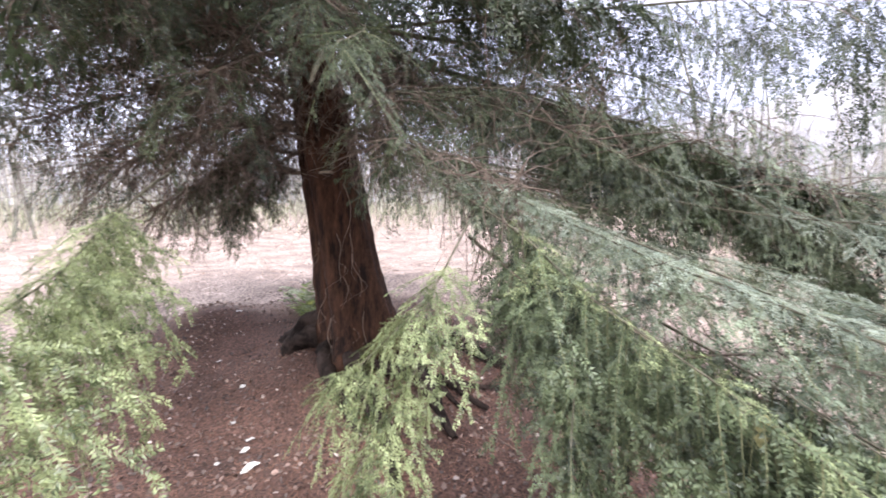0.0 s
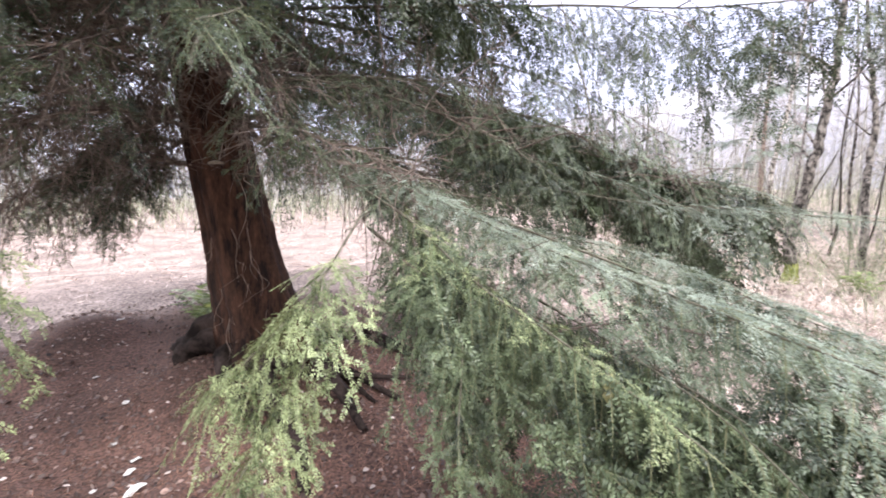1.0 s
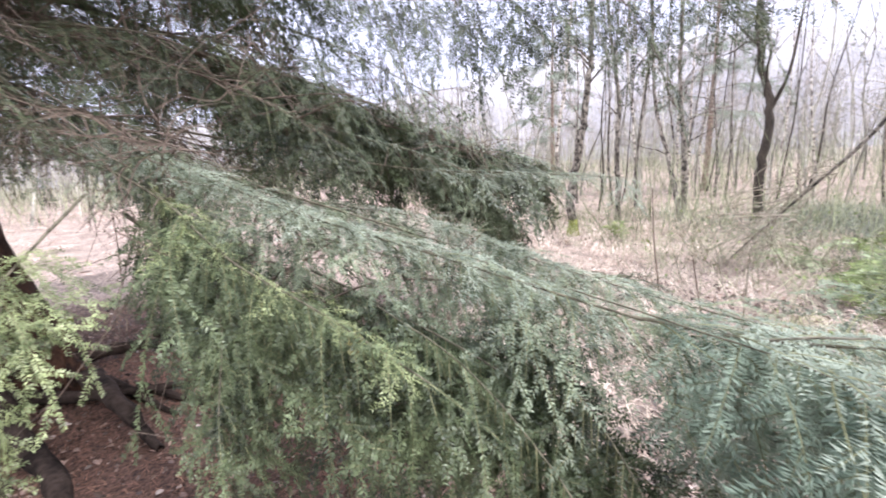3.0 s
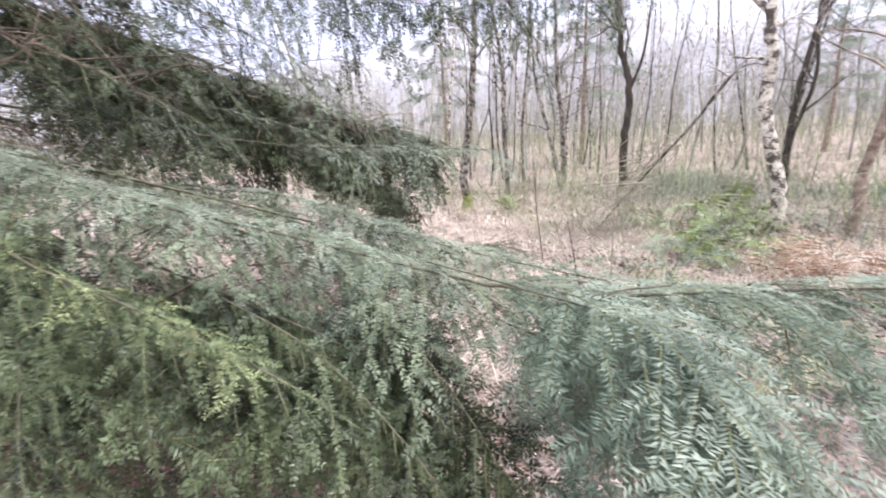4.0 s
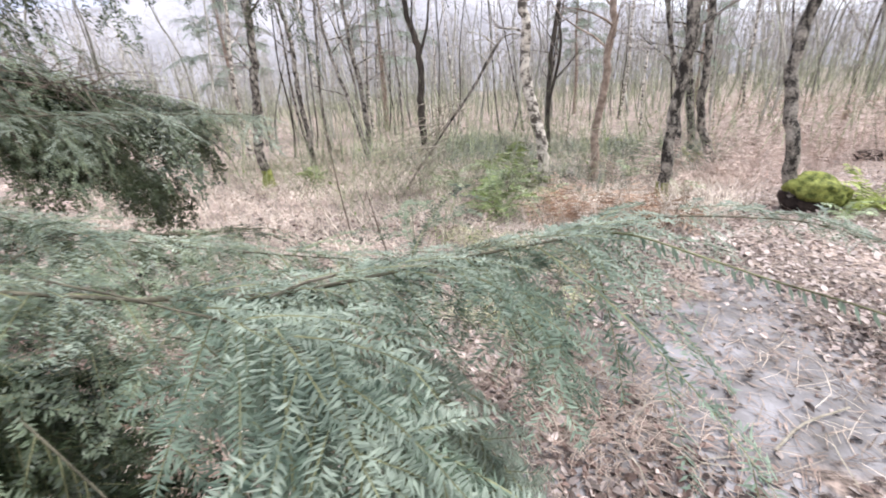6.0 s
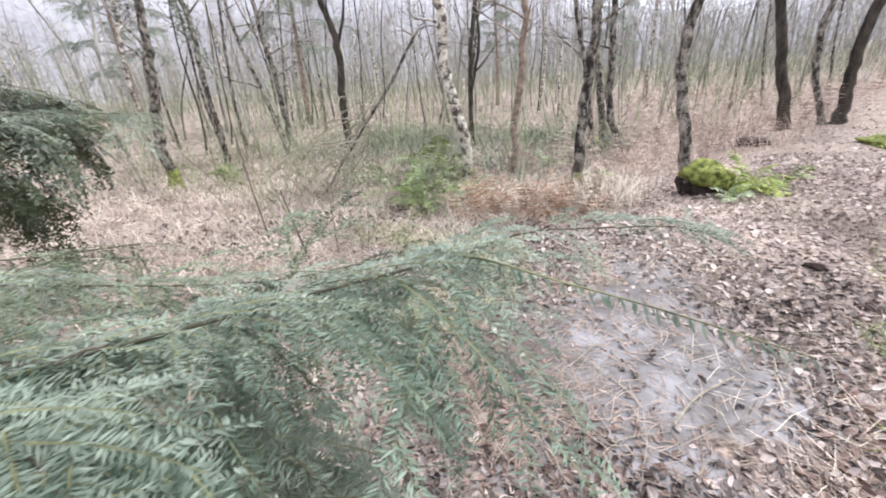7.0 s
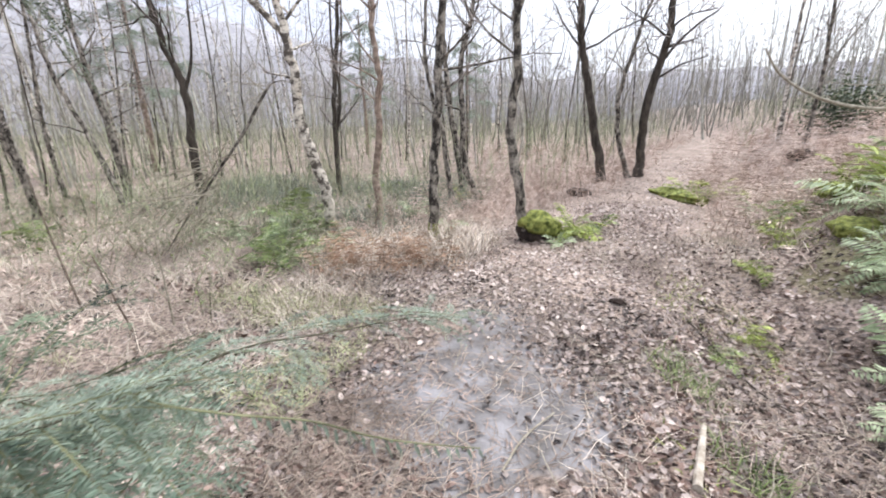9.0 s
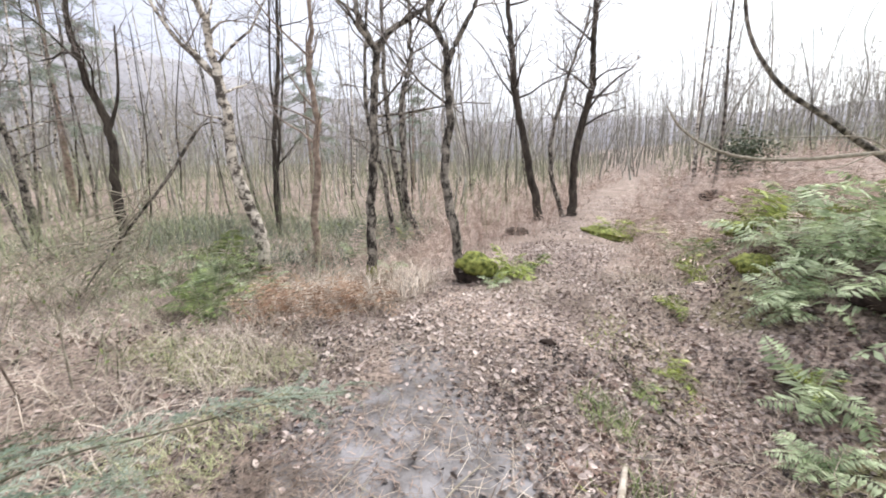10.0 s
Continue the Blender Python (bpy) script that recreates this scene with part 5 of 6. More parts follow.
near_leaves = lambda x, y: (0.12 + 0.88 * ease(3.0, 0.8, np.abs(x - path_middle(y) + 0.1))) * (1 - 0.95 * bare_mud(x, y)) * (1 - 0.8 * ease(6.2, 8.0, y) * ease(0.5, 1.1, np.abs(x - path_middle(y))))
leaf_litter("fallen_leaves", "pale brown fallen leaves strewn over the path", 34000, 21, (-3, 3.6, 1.2, 5.4), lambda x, y: near_leaves(x, y) * ease(5.4, 4.0, y), (0.024, 0.062), DAMP_LEAVES, curl=0.45)
leaf_litter("fallen_leaves", "dark purple-brown wet leaves trodden into the path", 7000, 17, (-0.6, 2.9, 1.4, 4.4), lambda x, y: ease(4.4, 3.2, y) * (0.25 + 0.75 * ease(0.3, 1.0, x)) * (0.4 + 0.6 * ease(-0.5, 0.3, wave(x, y, 0.4, 11))) * (1 - 0.9 * bare_mud(x, y)), (0.02, 0.05), WET_LEAVES, curl=0.25)
leaf_litter("fallen_leaves", "dry pinkish-brown leaves covering the path", 32000, 20, (-3, 3.6, 2.6, 9.5), lambda x, y: near_leaves(x, y) * ease(2.6, 4.8, y), (0.027, 0.066), LEAVES, curl=0.45)
leaf_litter("fallen_leaves", "damp brown leaves on the ditch slope", 8000, 19, (1.2, 4.6, 1.2, 6.6), lambda x, y: 0.8 * ease(0.9, 1.5, x - path_middle(y) + 0.4 * wave(x, y, 0.5, 4)) * ease(6.6, 4.6, y), (0.035, 0.075), DAMP_LEAVES, curl=0.5)
# wet leaf mush, its dark colour also standing for shade below the bank ferns
leaf_litter("fallen_leaves", "dark wet leaves in the ditch, also painting its shade", 15000, 56, (1.0, 4.8, 1.2, 7.4), lambda x, y: ease(0.75, 1.3, x - path_middle(y) + 0.3 * wave(x, y, 0.4, 4)) * (0.35 + 0.65 * ease(-0.2, 0.5, wave(x, y, 0.6, 19))), (0.03, 0.075), WET_LEAVES, curl=0.5)
leaf_litter("fallen_leaves", "dark wet leaves between the stick and the ditch", 6000, 60, (0.95, 2.8, 2.0, 3.8), lambda x, y: ease(0.95, 1.4, x) * ease(3.8, 3.2, y), (0.025, 0.06), WET_LEAVES, curl=0.4)
leaf_litter("fallen_leaves", "dark rotting leaves under the heap of stems", 5000, 61, (-1.2, 1.4, 1.5, 3.0), lambda x, y: ease(1.1, 0.4, np.hypot((x + 0.1) / 0.9, (y - 2.25) / 0.5)), (0.025, 0.06), WET_LEAVES, curl=0.4)
leaf_litter("fallen_leaves", "dark wet leaves in drifts across the path", 7000, 18, (-3, 2.5, 1.2, 5), lambda x, y: ease(0.15, 0.6, wave(x, y, 0.55, 2) + 0.5 * wave(x, y, 0.2, 5)) * (1 - bare_mud(x, y)), (0.025, 0.06), WET_LEAVES)
leaf_litter("fallen_leaves", "brown fallen leaves thinning along the path", 9000, 22, (-4, 6, 8, 20), lambda x, y: 0.9 * ease(1.1, 0.4, np.abs(x - path_middle(y))) + 0.03, (0.04, 0.075), LEAVES)
leaf_litter("fallen_leaves", "leaf litter on the wet wood floor", 8000, 23, (-14, -1.5, 1, 14), lambda x, y: off_path(x, y) * 0.8, (0.04, 0.08), DAMP_LEAVES)
leaf_litter("fallen_leaves", "small brown dead leaves under the yew", 12000, 24, (-4.5, 0.6, -6.5, 0.8), lambda x, y: np.full(len(x), 0.9), (0.02, 0.055), WET_LEAVES, curl=0.5)
leaf_litter("fallen_leaves", "few pale dead leaves under the yew", 700, 55, (-4.5, 0.6, -6.5, 0.8), None, (0.02, 0.05), LEAVES)
straw("needle_litter", "reddish fallen needles under the yew", 24000, 25, (-4.5, 0.8, -6.0, 1.5), lambda x, y: ease(4.2, 2.4, np.hypot(x + 1.6, y + 2.2)), (0.03, 0.1), 0.004, NEEDLE_LITTER, 0.12, "needles")
straw("dead_straw", "dead grass stems lying across the path", 16000, 26, (-2.5, 3, 1.2, 7), lambda x, y: 0.25 + 0.75 * ease(0.1, 0.5, wave(x, y, 0.5, 8)) * (1 - 0.3 * bare_mud(x, y)), (0.08, 0.3), 0.004, DAMP_STRAW, 0.1)
straw("dead_straw", "pale dead grass matted on the wet ground", 34000, 27, (-14, -1.2, 0.5, 14), lambda x, y: off_path(x, y) * (1 - 0.75 * ease(6.2, 8, y) * ease(-11, -9, x)), (0.12, 0.5), 0.006, STRAW, 0.6)
straw("dead_straw", "heap of dead stems and roots beside the mud", 4200, 38, (-1.3, 0.7, 1.7, 3.4), lambda x, y: ease(1.0, 0.3, np.hypot((x + 0.35) / 0.85, (y - 2.5) / 0.7)), (0.1, 0.3), 0.003, DAMP_STRAW, 0.18)
straw("dead_straw", "dark rotted stems trodden into the mud", 15000, 58, (-1.2, 2.6, 1.4, 4.4), lambda x, y: (0.35 + 0.65 * ease(0.0, 0.5, wave(x, y, 0.35, 27))) * (1 - 0.75 * bare_mud(x, y) * ease(2.6, 3.1, y)), (0.03, 0.14), 0.0055, BROWN_BRACKEN, 0.06)
straw("dead_straw", "pale straws scattered on the trodden leaves", 2600, 52, (-1.8, 2.8, 1.5, 6.5), lambda x, y: ease(-0.2, 0.5, wave(x, y, 0.45, 21)), (0.1, 0.3), 0.003, STRAW, 0.12)
straw("dead_straw", "bleached dead grass behind the rusty bracken", 6500, 28, (-3.2, 0.2, 4.8, 7.0), lambda x, y: ease(-1.0, -1.25, x - path_middle(y)) * ease(1.25, 0.4, np.hypot((x + 1.4) / 1.5, (y - 6.0) / 0.9)), (0.2, 0.55), 0.006, STRAW, 1.0)
straw("dead_straw", "pale tussocks of dead grass along the path's edge", 9000, 53, (-4.2, 0.6, 3.6, 8.6), lambda x, y: ease(-1.1, -1.5, x - path_middle(y)) * ease(-3.6, -2.4, x - path_middle(y)) * ease(0.0, 0.5, wave(x, y, 0.4, 15)), (0.15, 0.42), 0.005, STRAW, 0.8)
straw("grass_tuft", "low pale green grass at the path's edge", 15000, 29, (-3.4, -0.7, 2.6, 4.6), lambda x, y: ease(1.1, 0.5, np.hypot((x + 1.7) / 0.95, (y - 4.0) / 0.42)) + 0.6 * ease(0.0, 0.6, wave(x, y, 0.45, 9)), (0.05, 0.14), 0.0035, PALE_GRASS, 0.6, "grass")
straw("moss_tuft", "yellow-green mossy tufts on the ditch slope", 9000, 47, (1.2, 4.2, 2.2, 7.5), lambda x, y: ease(0.35, 0.75, wave(x, y, 0.42, 14) + 0.5 * wave(x, y, 0.15, 7)) * ease(0.7, 1.1, x - path_middle(y)), (0.03, 0.09), 0.006, YELLOW_FERN, 0.8, "moss")
straw("dead_straw", "pale dead stems on the ditch slope", 1500, 48, (1.4, 4.2, 2.2, 7.5), lambda x, y: ease(0.8, 1.3, x - path_middle(y)), (0.15, 0.5), 0.005, DAMP_STRAW, 0.4)
straw("grass_tuft", "green grass tufts beside the path", 2400, 30, (1.2, 2.4, 2.8, 4.4), lambda x, y: ease(0.32, 0.1, np.minimum(np.hypot(x - 1.75, y - 3.3), np.hypot(x - 1.5, y - 4.0))), (0.1, 0.26), 0.005, FERN, 1.0, "grass")
straw("rushes", "grey-green rushes in the wet hollow", 19000, 31, (-12, -2.2, 5.5, 14), lambda x, y: (0.15 + 0.85 * ease(-0.5, 0.6, wave(x, y, 0.9, 3) + 0.5 * wave(x, y, 0.3, 2))) * ease(6.3, 8.3, y), (0.2, 0.65), 0.011, RUSH, 1.2, "rushes")
bracken("dead_bracken", "collapsed tan bracken over the wood floor", 2600, 32, (-14, -1.5, 2.5, 16), lambda x, y: off_path(x, y) * ease(-0.4, 0.4, wave(x, y, 1.5, 4)) * (1 - 0.7 * ease(-0.1, 0.5, wave(x, y, 1.1, 3)) * (y > 7.5)), (0.3, 0.65), BRACKEN)
bracken("dead_bracken", "collapsed pinkish bracken beyond the path", 2600, 33, (-6, 14, 15, 30), lambda x, y: off_path(x, y), (0.45, 0.85), BRACKEN, steps=7, rise=1.9, fall=1.0, pinna=0.05)
bracken("dead_bracken", "springy pinkish dead bracken round the oaks", 3600, 49, (-3.5, 8, 6.8, 16), lambda x, y: off_path(x, y) * ease(-0.5, 0.2, wave(x, y, 0.6, 17)), (0.3, 0.65), BRACKEN, steps=11, rise=2.0, fall=1.0, wide=0.24, pinna=0.035)
bracken("dead_bracken", "brown dead bracken in clumps beyond the path", 1500, 54, (-3, 9, 7.0, 17), lambda x, y: off_path(x, y) * ease(0.0, 0.5, wave(x, y, 0.5, 22)), (0.3, 0.65), BROWN_BRACKEN, steps=11, rise=1.9, fall=1.0, pinna=0.035)
straw("dead_straw", "wiry tan stems standing among dead bracken", 16000, 59, (-3.5, 8.5, 6.8, 17), lambda x, y: off_path(x, y) * (0.3 + 0.7 * ease(-0.3, 0.4, wave(x, y, 0.55, 17))), (0.15, 0.5), 0.007, BRACKEN, 1.0)
bracken("dead_bracken", "dry bracken on the bank", 1500, 34, (1.6, 9, 6, 15), lambda x, y: ease(0.9, 1.8, x - path_middle(y)) * ease(6, 8, y), (0.3, 0.6), BRACKEN, steps=7, rise=1.1, fall=1.0)
straw("dead_straw", "bleached grass matted on the bank", 9000, 45, (1.4, 8, 5.5, 14), lambda x, y: ease(0.8, 1.6, x - path_middle(y)) * ease(5.5, 8, y) * ease(-0.6, 0.4, wave(x, y, 0.7, 6)), (0.12, 0.4), 0.007, STRAW, 0.6)
straw("dead_straw", "dead grass fringing the path", 4200, 46, (-0.5, 2.6, 5, 9.5), lambda x, y: ease(0.5, 0.9, x - path_middle(y)) * ease(0.1, 0.6, wave(x, y, 0.4, 12)), (0.08, 0.25), 0.005, STRAW, 0.5)
bracken("dead_bracken", "pale bracken field behind the yew", 2600, 35, (-26, 0, -26, 0), lambda x, y: (np.hypot(x + 2, y + 3) > 3.2) * 0.95, (0.4, 0.9), BRACKEN, steps=5)
bracken("dead_bracken", "far bracken at the wood's foot", 2400, 36, (-34, -8, 0, 30), lambda x, y: np.full(len(x), 0.8), (0.5, 1.0), BRACKEN, steps=5)
bracken("rusty_bracken", "rust-brown bracken clump at the path's edge", 620, 37, (-2.8, -0.6, 4.5, 6.3), lambda x, y: ease(1.1, 0.5, np.hypot((x + 1.75) / 1.05, (y - 5.35) / 0.55)), (0.28, 0.55), RUST_BRACKEN, rise=1.5, fall=0.9, steps=8, pinna=0.06)

leaf_litter("fallen_leaves", "dark damp leaf drifts in the wet hollow", 9000, 57, (-13, -1.6, 2.5, 13), lambda x, y: off_path(x, y) * ease(0.05, 0.5, wave(x, y, 0.7, 23)), (0.05, 0.1), WET_LEAVES, curl=0.5)
straw("dead_brush", "tangle of pale dead branches over the wet ground", 480, 50, (-6.8, -2.4, 4.4, 7.2), lambda x, y: ease(-0.3, 0.3, wave(x, y, 0.8, 13)), (0.5, 1.4), 0.012, PALE_TWIG, 0.6, "brushwood")
straw("dead_brush", "pale dead twigs lying on the path", 220, 51, (-2.0, 3.0, 1.8, 6.5), None, (0.2, 0.6), 0.006, PALE_TWIG, 0.08, "twigs")


# low brush in the wet hollow
def low_brush():
    r = np.random.default_rng(77)
    n = 1500
    x, y = r.uniform(-13, -2.2, n), r.uniform(3.5, 14, n)
    p = on_ground(x, y, -0.02)
    way = unit(np.stack([r.normal(0, 0.5, n), r.normal(0, 0.5, n), np.ones(n)], 1))
    size = r.uniform(0.3, 1.3, n)
    s = Soup().add(*blades(p, way, unit(r.normal(0, 1, (n, 3))), size, np.full(n, 0.008), 0.2))
    for _ in range(7):
        q = p + way * (size * r.uniform(0.2, 0.95, n))[:, None]
        s.add(*blades(q, unit(way * 0.6 + r.normal(0, 0.7, (n, 3))), unit(r.normal(0, 1, (n, 3))), size * r.uniform(0.2, 0.5, n), np.full(n, 0.006), 0.3))
    tagged(part("low_brush", s, GREEN_TWIGS), "thin tangled twigs in the wet hollow", "brushwood", kind="stuff")
    q = p[:700] + way[:700] * (size[:700] * r.uniform(0.3, 1, 700))[:, None]
    tagged(part("bramble_leaves", Soup().add(*blades(q, unit(r.normal(0, 1, (700, 3))), unit(r.normal(0, 0.5, (700, 3)) + vec(0, 0, 1)), r.uniform(0.04, 0.09, 700), np.full(700, 0.04))), FERN), "scattered yellow-green bramble leaves", "leaves", kind="stuff")


low_brush()

# ferns, frond by frond
fr = np.random.default_rng(4)
FROND = [fronds(np.zeros((1, 3)), np.zeros(1), np.ones(1), fr, steps=19, wide=0.29, pinna=0.085, rise=u) for u in (0.75, 1.0, 0.6)]
FROND_MESH = {m.name: [f.mesh("frond", m) for f in FROND] for m in (FERN, PALE_FERN, YELLOW_FERN)}


def fern(x, y, size, count, mat, seed, label):
    r = np.random.default_rng(seed)
    ob = thing("fern", label, "fern", "ferns of the wood floor", (x, y, float(height(x, y)) + 0.02))
    for k in range(count):
        leaf = new("frond", FROND_MESH[mat.name][k % 3])
        leaf.parent = ob
        leaf.matrix_local = pose(0, 0, 0, r.normal(0, 12), r.normal(0, 12), 360 * k / count + r.normal(0, 14)) @ Matrix.Scale((1.2 if x < -2.5 else 1.12) * size * r.uniform(0.7, 1.15), 4)
    return ob


for k, (x, y, size, count, mat, label) in enumerate((
        (-4.74, 6.96, 0.75, 11, FERN, "green fern spreading over dead bracken"), (-3.4, 5.3, 0.6, 10, FERN, "green fern at the edge of dead bracken"), (-3.9, 5.9, 0.65, 10, FERN, "green fern among fallen twigs"),
        (-4.2, 6.3, 0.6, 9, PALE_FERN, "pale green fern beside a birch"), (0.3, 6.75, 0.42, 12, YELLOW_FERN, "yellow-green fern on a mossy stump"), (0.4, 7.0, 0.5, 10, YELLOW_FERN, "yellow-green fern behind a mossy stump"),
        (0.7, 7.3, 0.32, 8, FERN, "low green fern at the path"), (4.2, 8.5, 0.8, 12, YELLOW_FERN, "lush green fern on the bank"), (3.7, 7.4, 0.7, 11, PALE_FERN, "pale green fern on the bank"), (4.4, 7.0, 0.85, 12, PALE_FERN, "large pale fern on the bank"),
        (3.3, 5.9, 0.6, 10, PALE_FERN, "pale fern leaning over the ditch"), (3.9, 5.6, 0.7, 11, PALE_FERN, "pale green fern above the ditch"), (4.6, 5.9, 0.9, 12, FERN, "large green fern above the ditch"), (2.85, 4.2, 0.4, 11, PALE_FERN, "pale fern in the ditch"),
        (2.9, 7.7, 0.4, 8, YELLOW_FERN, "small bright fern at the path's edge"), (5.0, 9.6, 0.8, 11, FERN, "green fern high on the bank"), (5.6, 8.4, 0.9, 11, FERN, "broad green fern on the bank top"),
        (-2.75, 11.0, 0.6, 9, YELLOW_FERN, "yellow-green fern behind slim birches"), (-3.3, 6.3, 0.5, 8, PALE_FERN, "pale fern before a birch"), (-9.0, 5.0, 0.6, 8, FERN, "yellow-green fern at an alder's foot"), (-1.6, 7.3, 0.4, 8, PALE_FERN, "small pale fern under birches"),
        (2.2, 10.7, 0.6, 8, YELLOW_FERN, "bright fern beside the path"), (2.75, 11.1, 0.6, 8, YELLOW_FERN, "bright fern on mossy ground"), (3.6, 6.4, 0.6, 10, PALE_FERN, "pale fern over the path's rim"), (4.0, 6.3, 0.8, 11, PALE_FERN, "broad pale fern on the bank"), (4.9, 6.6, 0.9, 12, FERN, "tall green fern on the bank"), (5.3, 7.4, 0.9, 11, PALE_FERN, "pale fern on the bank top"),
        (4.1, 9.3, 0.7, 10, YELLOW_FERN, "yellow-green fern on the far bank"), (3.4, 8.6, 0.5, 9, FERN, "small green fern by the bank"), (4.3, 5.0, 0.9, 12, PALE_FERN, "big pale fern over the ditch"), (4.8, 8.9, 0.8, 10, PALE_FERN, "pale fern among moss"),
        (-5.4, 6.2, 0.6, 9, PALE_FERN, "pale fern under broken twigs"), (-4.0, 6.9, 0.6, 9, FERN, "dark green fern by the white birch"), (-6.2, 8.2, 0.6, 8, FERN, "green fern in the wet hollow"), (-2.9, 8.6, 0.5, 8, PALE_FERN, "pale fern between birches"),
        (2.4, 6.4, 0.3, 7, YELLOW_FERN, "low yellow-green fern at the path"), (2.15, 5.2, 0.28, 6, YELLOW_FERN, "small yellow-green fern on the ditch slope"), (3.1, 4.9, 0.26, 8, YELLOW_FERN, "yellow-green fern in the ditch"),
        (3.2, 9.9, 0.5, 8, PALE_FERN, "pale fern in dry bracken"), (1.75, 4.6, 0.22, 6, FERN, "tiny green fern among leaves"), (0.3, 6.35, 0.3, 7, PALE_FERN, "low pale fern at the stump"),
        (3.25, 5.75, 0.42, 9, PALE_FERN, "pale arching fern above the ditch"), (2.9, 7.3, 0.36, 8, YELLOW_FERN, "small yellow-green fern at the bank's foot"), (3.2, 8.75, 0.4, 9, YELLOW_FERN, "yellow-green fern in moss by the path"), (4.0, 8.6, 0.5, 10, YELLOW_FERN, "yellow-green fern in moss on the bank"), (3.05, 4.78, 0.5, 10, PALE_FERN, "pale feathery fern down in the ditch"),
        (2.0, 3.0, 0.25, 9, FERN, "low green fern tuft beside a peeled stick"), (-3.0, -4.6, 0.5, 8, FERN, "fern behind the yew's trunk"), (-3.6, -5.2, 0.5, 8, PALE_FERN, "pale fern behind the yew"))):
    fern(x, y, size, count, mat, 60 + k, label)


def lump(name, label, category, x, y, size, mat, seed, sink=0.3):
    """An uneven mossy lump sitting in the ground."""
    r = np.random.default_rng(seed)
    bm = bmesh.new()
    bmesh.ops.create_icosphere(bm, subdivisions=4, radius=1)
    for v in bm.verts:
        n = 1 + 0.28 * noise.noise(v.co * 1.6 + Vector((seed, 0, 0))) + 0.12 * noise.noise(v.co * 5 + Vector((0, seed, 0)))
        v.co = Vector((v.co.x * size[0], v.co.y * size[1], v.co.z * size[2])) * n
    me = bpy.data.meshes.new(name)
    bm.to_mesh(me)
    bm.free()
    me.materials.append(mat)
    for p in me.polygons:
        p.use_smooth = True
    ob = new(name, me)
    ob.matrix_world = pose(x, y, float(height(x, y)) + size[2] * (1 - 2 * sink) * 0.5, 0, 0, r.uniform(0, 360))
    return tagged(ob, label, category)


stump = lump("rotten_stump", "dark rotten stump capped with bright moss", "stump", -0.12, 6.66, (0.19, 0.2, 0.22), ROOT_BARK, 2)
cap = lump("moss_cap", "bright yellow-green moss", "", -0.05, 6.75, (0.27, 0.22, 0.16), MOSS, 4)
cap.parent = stump
cap.matrix_parent_inverse = stump.matrix_world.inverted()
cap.matrix_basis = pose(-0.03, 6.66, float(height(-0.05, 6.7)) + 0.21, 0, 14, 10)
lump("moss_mound", "low mound of bright green moss", "moss", 2.0, 10.6, (0.3, 0.75, 0.12), MOSS, 3)
lump("moss_mound", "mossy hump under ferns on the bank", "moss", 4.7, 8.3, (0.4, 0.4, 0.16), MOSS, 5)
lump("moss_mound", "mossy hump at the top of the bank", "moss", 5.7, 9.5, (0.45, 0.4, 0.16), MOSS, 6)
lump("moss_mound", "yellow-green moss over a hump on the bank", "moss", 3.95, 8.75, (0.42, 0.3, 0.14), MOSS, 13)
lump("moss_mound", "small yellow-green moss cushion by the path", "moss", 3.1, 8.7, (0.22, 0.16, 0.09), MOSS, 14)
lump("moss_mound", "moss cushion under bank ferns", "moss", 3.35, 6.9, (0.3, 0.24, 0.12), MOSS, 15)
# added dark lump, standing for the shade in the hollow beneath the fronds
lump("hollow_shade_lump", "dark lump in place of the shaded hollow under bank ferns", "mound", 3.95, 5.7, (0.3, 0.22, 0.13), ROOT_BARK, 16)
lump("root_plate", "dark earthy hump among bracken", "mound", 5.2, 14.7, (0.5, 0.32, 0.15), ROOT_BARK, 7)
lump("root_plate", "dark rotten log end beside the path", "mound", 0.1, 10.8, (0.35, 0.25, 0.11), ROOT_BARK, 8)
lump("mossy_stone", "grey mossy stone behind the yew", "stone", -3.3, -4.6, (0.3, 0.25, 0.18), MOSS, 9)
lump("clod", "small dark clod of earth on the path", "clod", 1.02, 4.88, (0.07, 0.05, 0.035), ROOT_BARK, 10)


def lying(name, label, category, points, radius, mat, lift=0.02):
    line = smooth_line([(x, y, 0) for x, y in points])
    line[:, 2] = height(line[:, 0], line[:, 1]) + lift + radius * 0.5
    v, f = tube(line, np.linspace(radius, radius * 0.7, len(line)), 9, 0.1)
    soup = Soup().add(v, f)
    for ring in (np.arange(9), len(v) - 9 + np.arange(9)):
        for k in range(1, 8, 2):
            soup.f.append(np.array([[ring[0], ring[k], ring[k + 1], ring[min(k + 2, 8)]]]))
    ob = part(name, soup, mat, smooth=False)
    return tagged(ob, label, category)


lying("peeled_stick", "short peeled pale stick lying by the path", "stick", ((1.41, 2.94), (1.46, 3.2), (1.52, 3.5)), 0.024, DEAD_WOOD, 0.03)
lying("twig", "thin bent twig on the mud", "twig", ((0.55, 2.7), (0.6, 2.95), (0.72, 3.2)), 0.007, PALE_TWIG)
lying("twig", "long thin twig across the leaves", "twig", ((1.5, 3.6), (1.9, 4.0), (2.3, 4.3)), 0.006, PALE_TWIG)
lying("twig", "dark twig lying on the leaves", "twig", ((1.6, 5.0), (2.0, 4.6), (2.3, 4.4)), 0.008, DARK_BARK)
lying("twig", "fallen twig at the wood's edge", "twig", ((-3.2, 4.2), (-2.7, 4.5), (-2.3, 4.9)), 0.01, PALE_TWIG)
lying("fallen_branch", "short dark fallen branch on orange needles", "branch", ((-3.3, -2.45), (-3.12, -2.05), (-3.02, -1.6)), 0.05, ROOT_BARK)
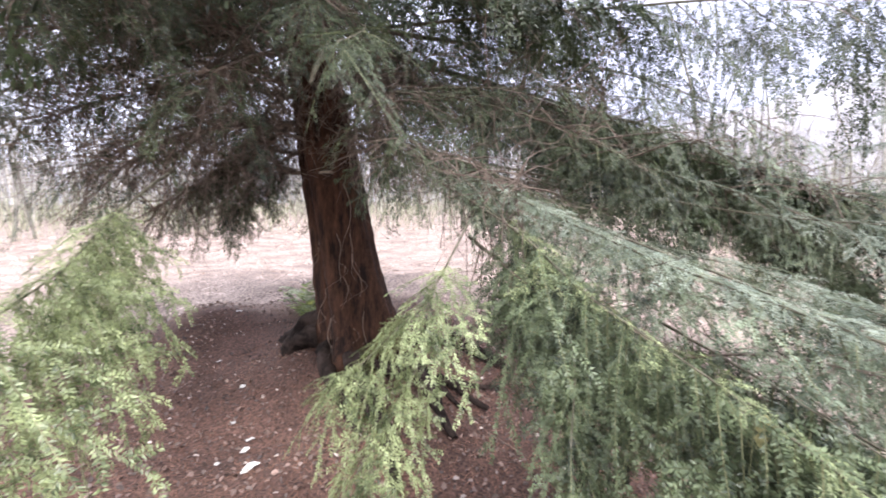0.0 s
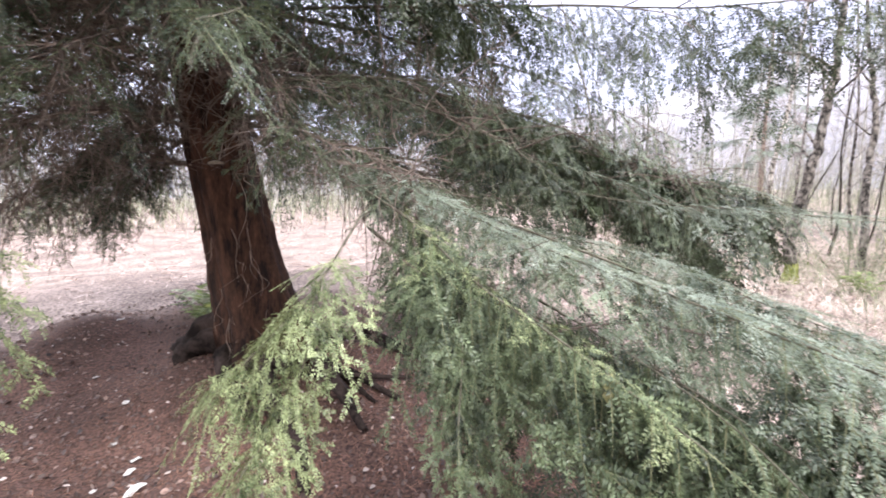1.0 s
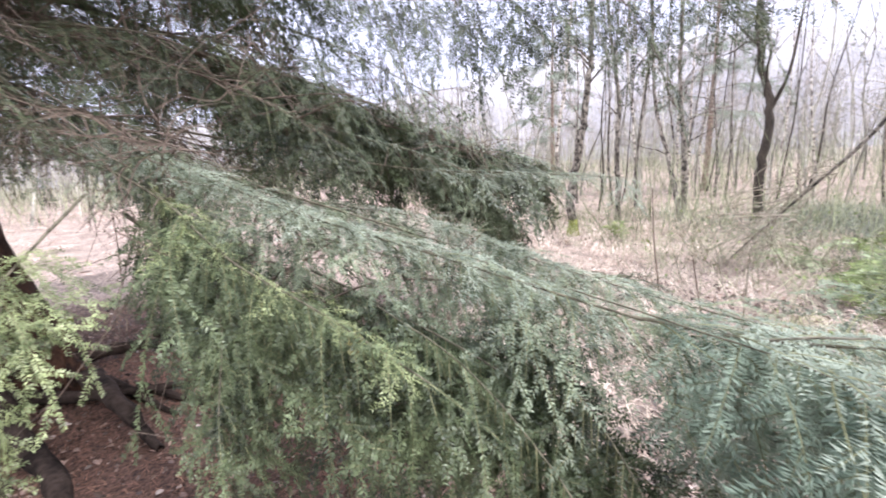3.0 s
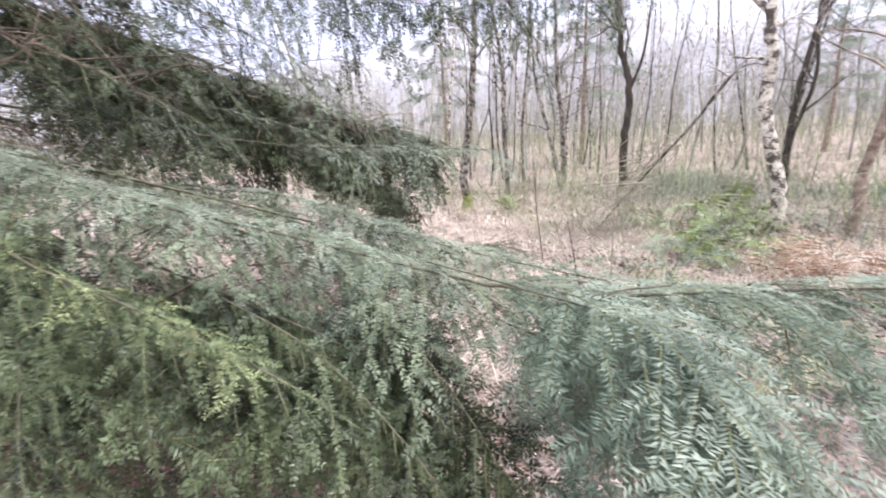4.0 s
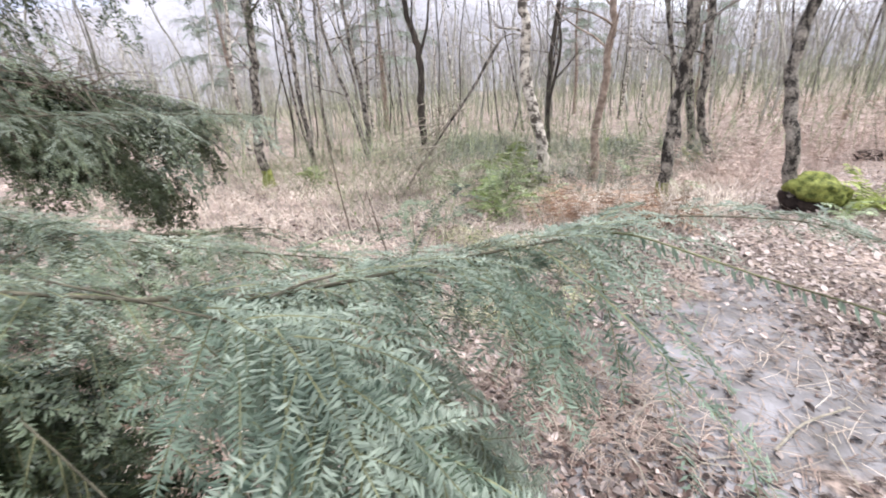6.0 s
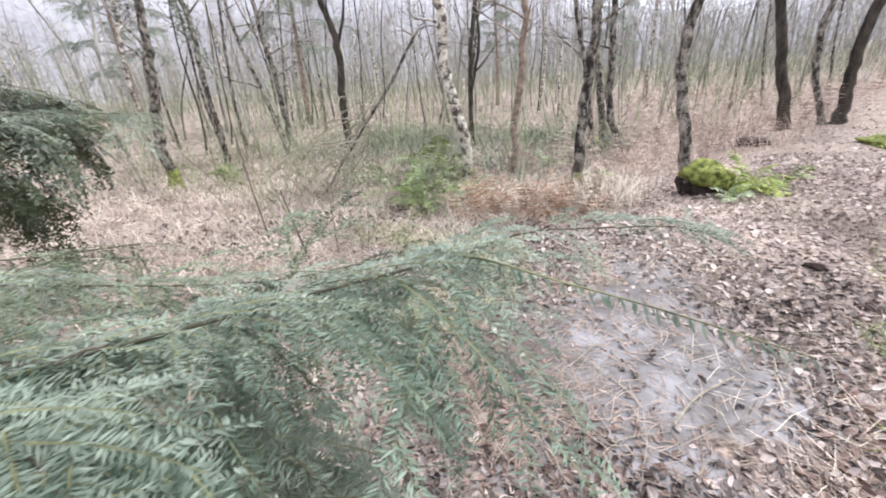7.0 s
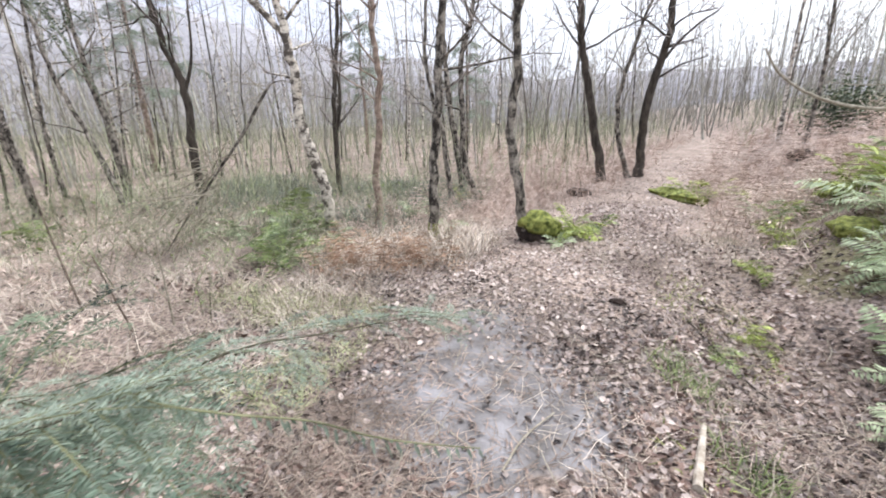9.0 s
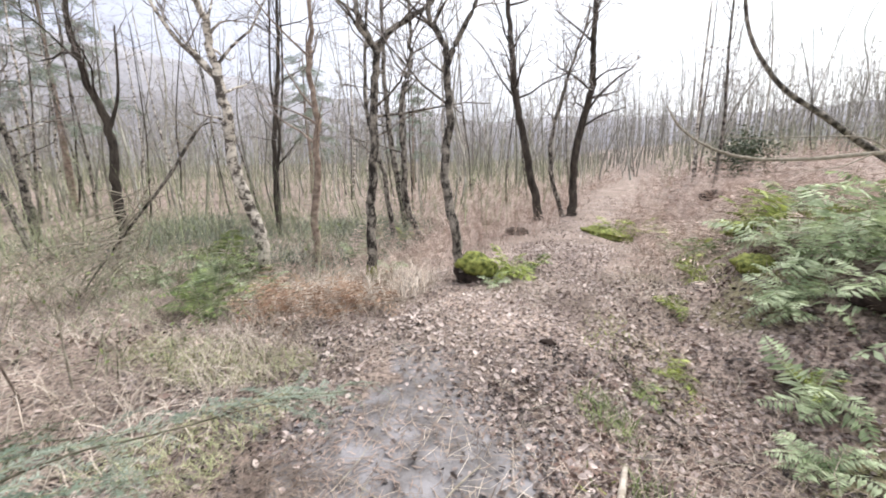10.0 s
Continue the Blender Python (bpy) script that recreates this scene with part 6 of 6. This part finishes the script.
lying("fallen_branch", "dark broken branch on the needle litter", "branch", ((-2.32, -2.0), (-2.28, -1.75), (-2.24, -1.45)), 0.035, ROOT_BARK)
lying("mossy_log", "short mossy log behind the yew's trunk", "log", ((-3.0, -4.3), (-3.3, -3.9), (-3.7, -3.6)), 0.08, MOSS)

# stems that stand alone among the bracken
for x, y, top, lean, mat, label in ((-3.03, 3.49, 0.9, (-0.02, 0.02), PALE_TWIG, "pale upright dead stem"), (-3.2, 3.22, 0.8, (-0.14, -0.1), TWIG, "thin brown upright sapling"), (-4.3, 3.35, 1.45, (-0.4, 0.05), TWIG, "slim leaning bare sapling")):
    z = float(height(x, y))
    stem = thing("sapling", label + " among bracken", "sapling", "saplings beside the path")
    part("stem", Soup().add(*tube(smooth_line([(x, y, z - 0.02), (x + lean[0] * 0.6, y + lean[1] * 0.5, z + top * 0.5), (x + lean[0], y + lean[1], z + top)]), (0.013, 0.005), 6, 0.1)), mat, stem, smooth=True)

# pale scraps under the yew
for k, (x, y, size) in enumerate(((-0.84, -2.8, 0.05), (-0.95, -2.9, 0.045), (-0.68, -2.5, 0.075), (-1.3, -3.5, 0.04), (-2.2, -4.9, 0.05), (-1.0, -3.2, 0.03), (-0.6, -2.75, 0.03), (-1.5, -4.2, 0.04))):
    r = np.random.default_rng(80 + k)
    p = on_ground(np.array([x]), np.array([y]), 0.02)[0]
    n = 7
    ang = np.linspace(0, 2 * np.pi, n, endpoint=False)
    rim = p + np.stack([np.cos(ang) * size * r.uniform(0.5, 1.0, n), np.sin(ang) * size * r.uniform(0.3, 0.7, n), r.uniform(0, 0.02, n)], 1)
    v = np.vstack([rim, rim - vec(0, 0, 0.006), p, p - vec(0, 0, 0.006)])
    f = [[i, (i + 1) % n, (i + 1) % n + n, i + n] for i in range(n)] + [[14, i, (i + 1) % n, (i + 2) % n] for i in range(0, 6, 2)] + [[14, 6, 0, 1]]
    tagged(part("bark_scrap", Soup().add(v, f), PAPER), "pale scrap of bark on the needle litter", "bark scrap", "scraps under the yew")

# dark evergreen bush at the far side
bush = thing("holly_bush", "dark evergreen bush at the wood's edge", "bush", place=g(7.6, 20.0))
br = np.random.default_rng(12)
p = br.normal(0, 1, (2600, 3)) * vec(0.5, 0.5, 0.45) + vec(0, 0, 0.75)
part("crown", Soup().add(*blades(p, unit(br.normal(0, 1, (2600, 3)) + vec(0, 0, -0.3)), unit(br.normal(0, 1, (2600, 3))), br.uniform(0.08, 0.2, 2600), np.full(2600, 0.06))), NEEDLE_DARK, bush)
part("stem", Soup().add(*tube(np.array([(0, 0, -0.1), (0.05, 0, 0.8), (0, 0, 1.2)]), (0.06, 0.02), 7)), DARK_BARK, bush, smooth=True)
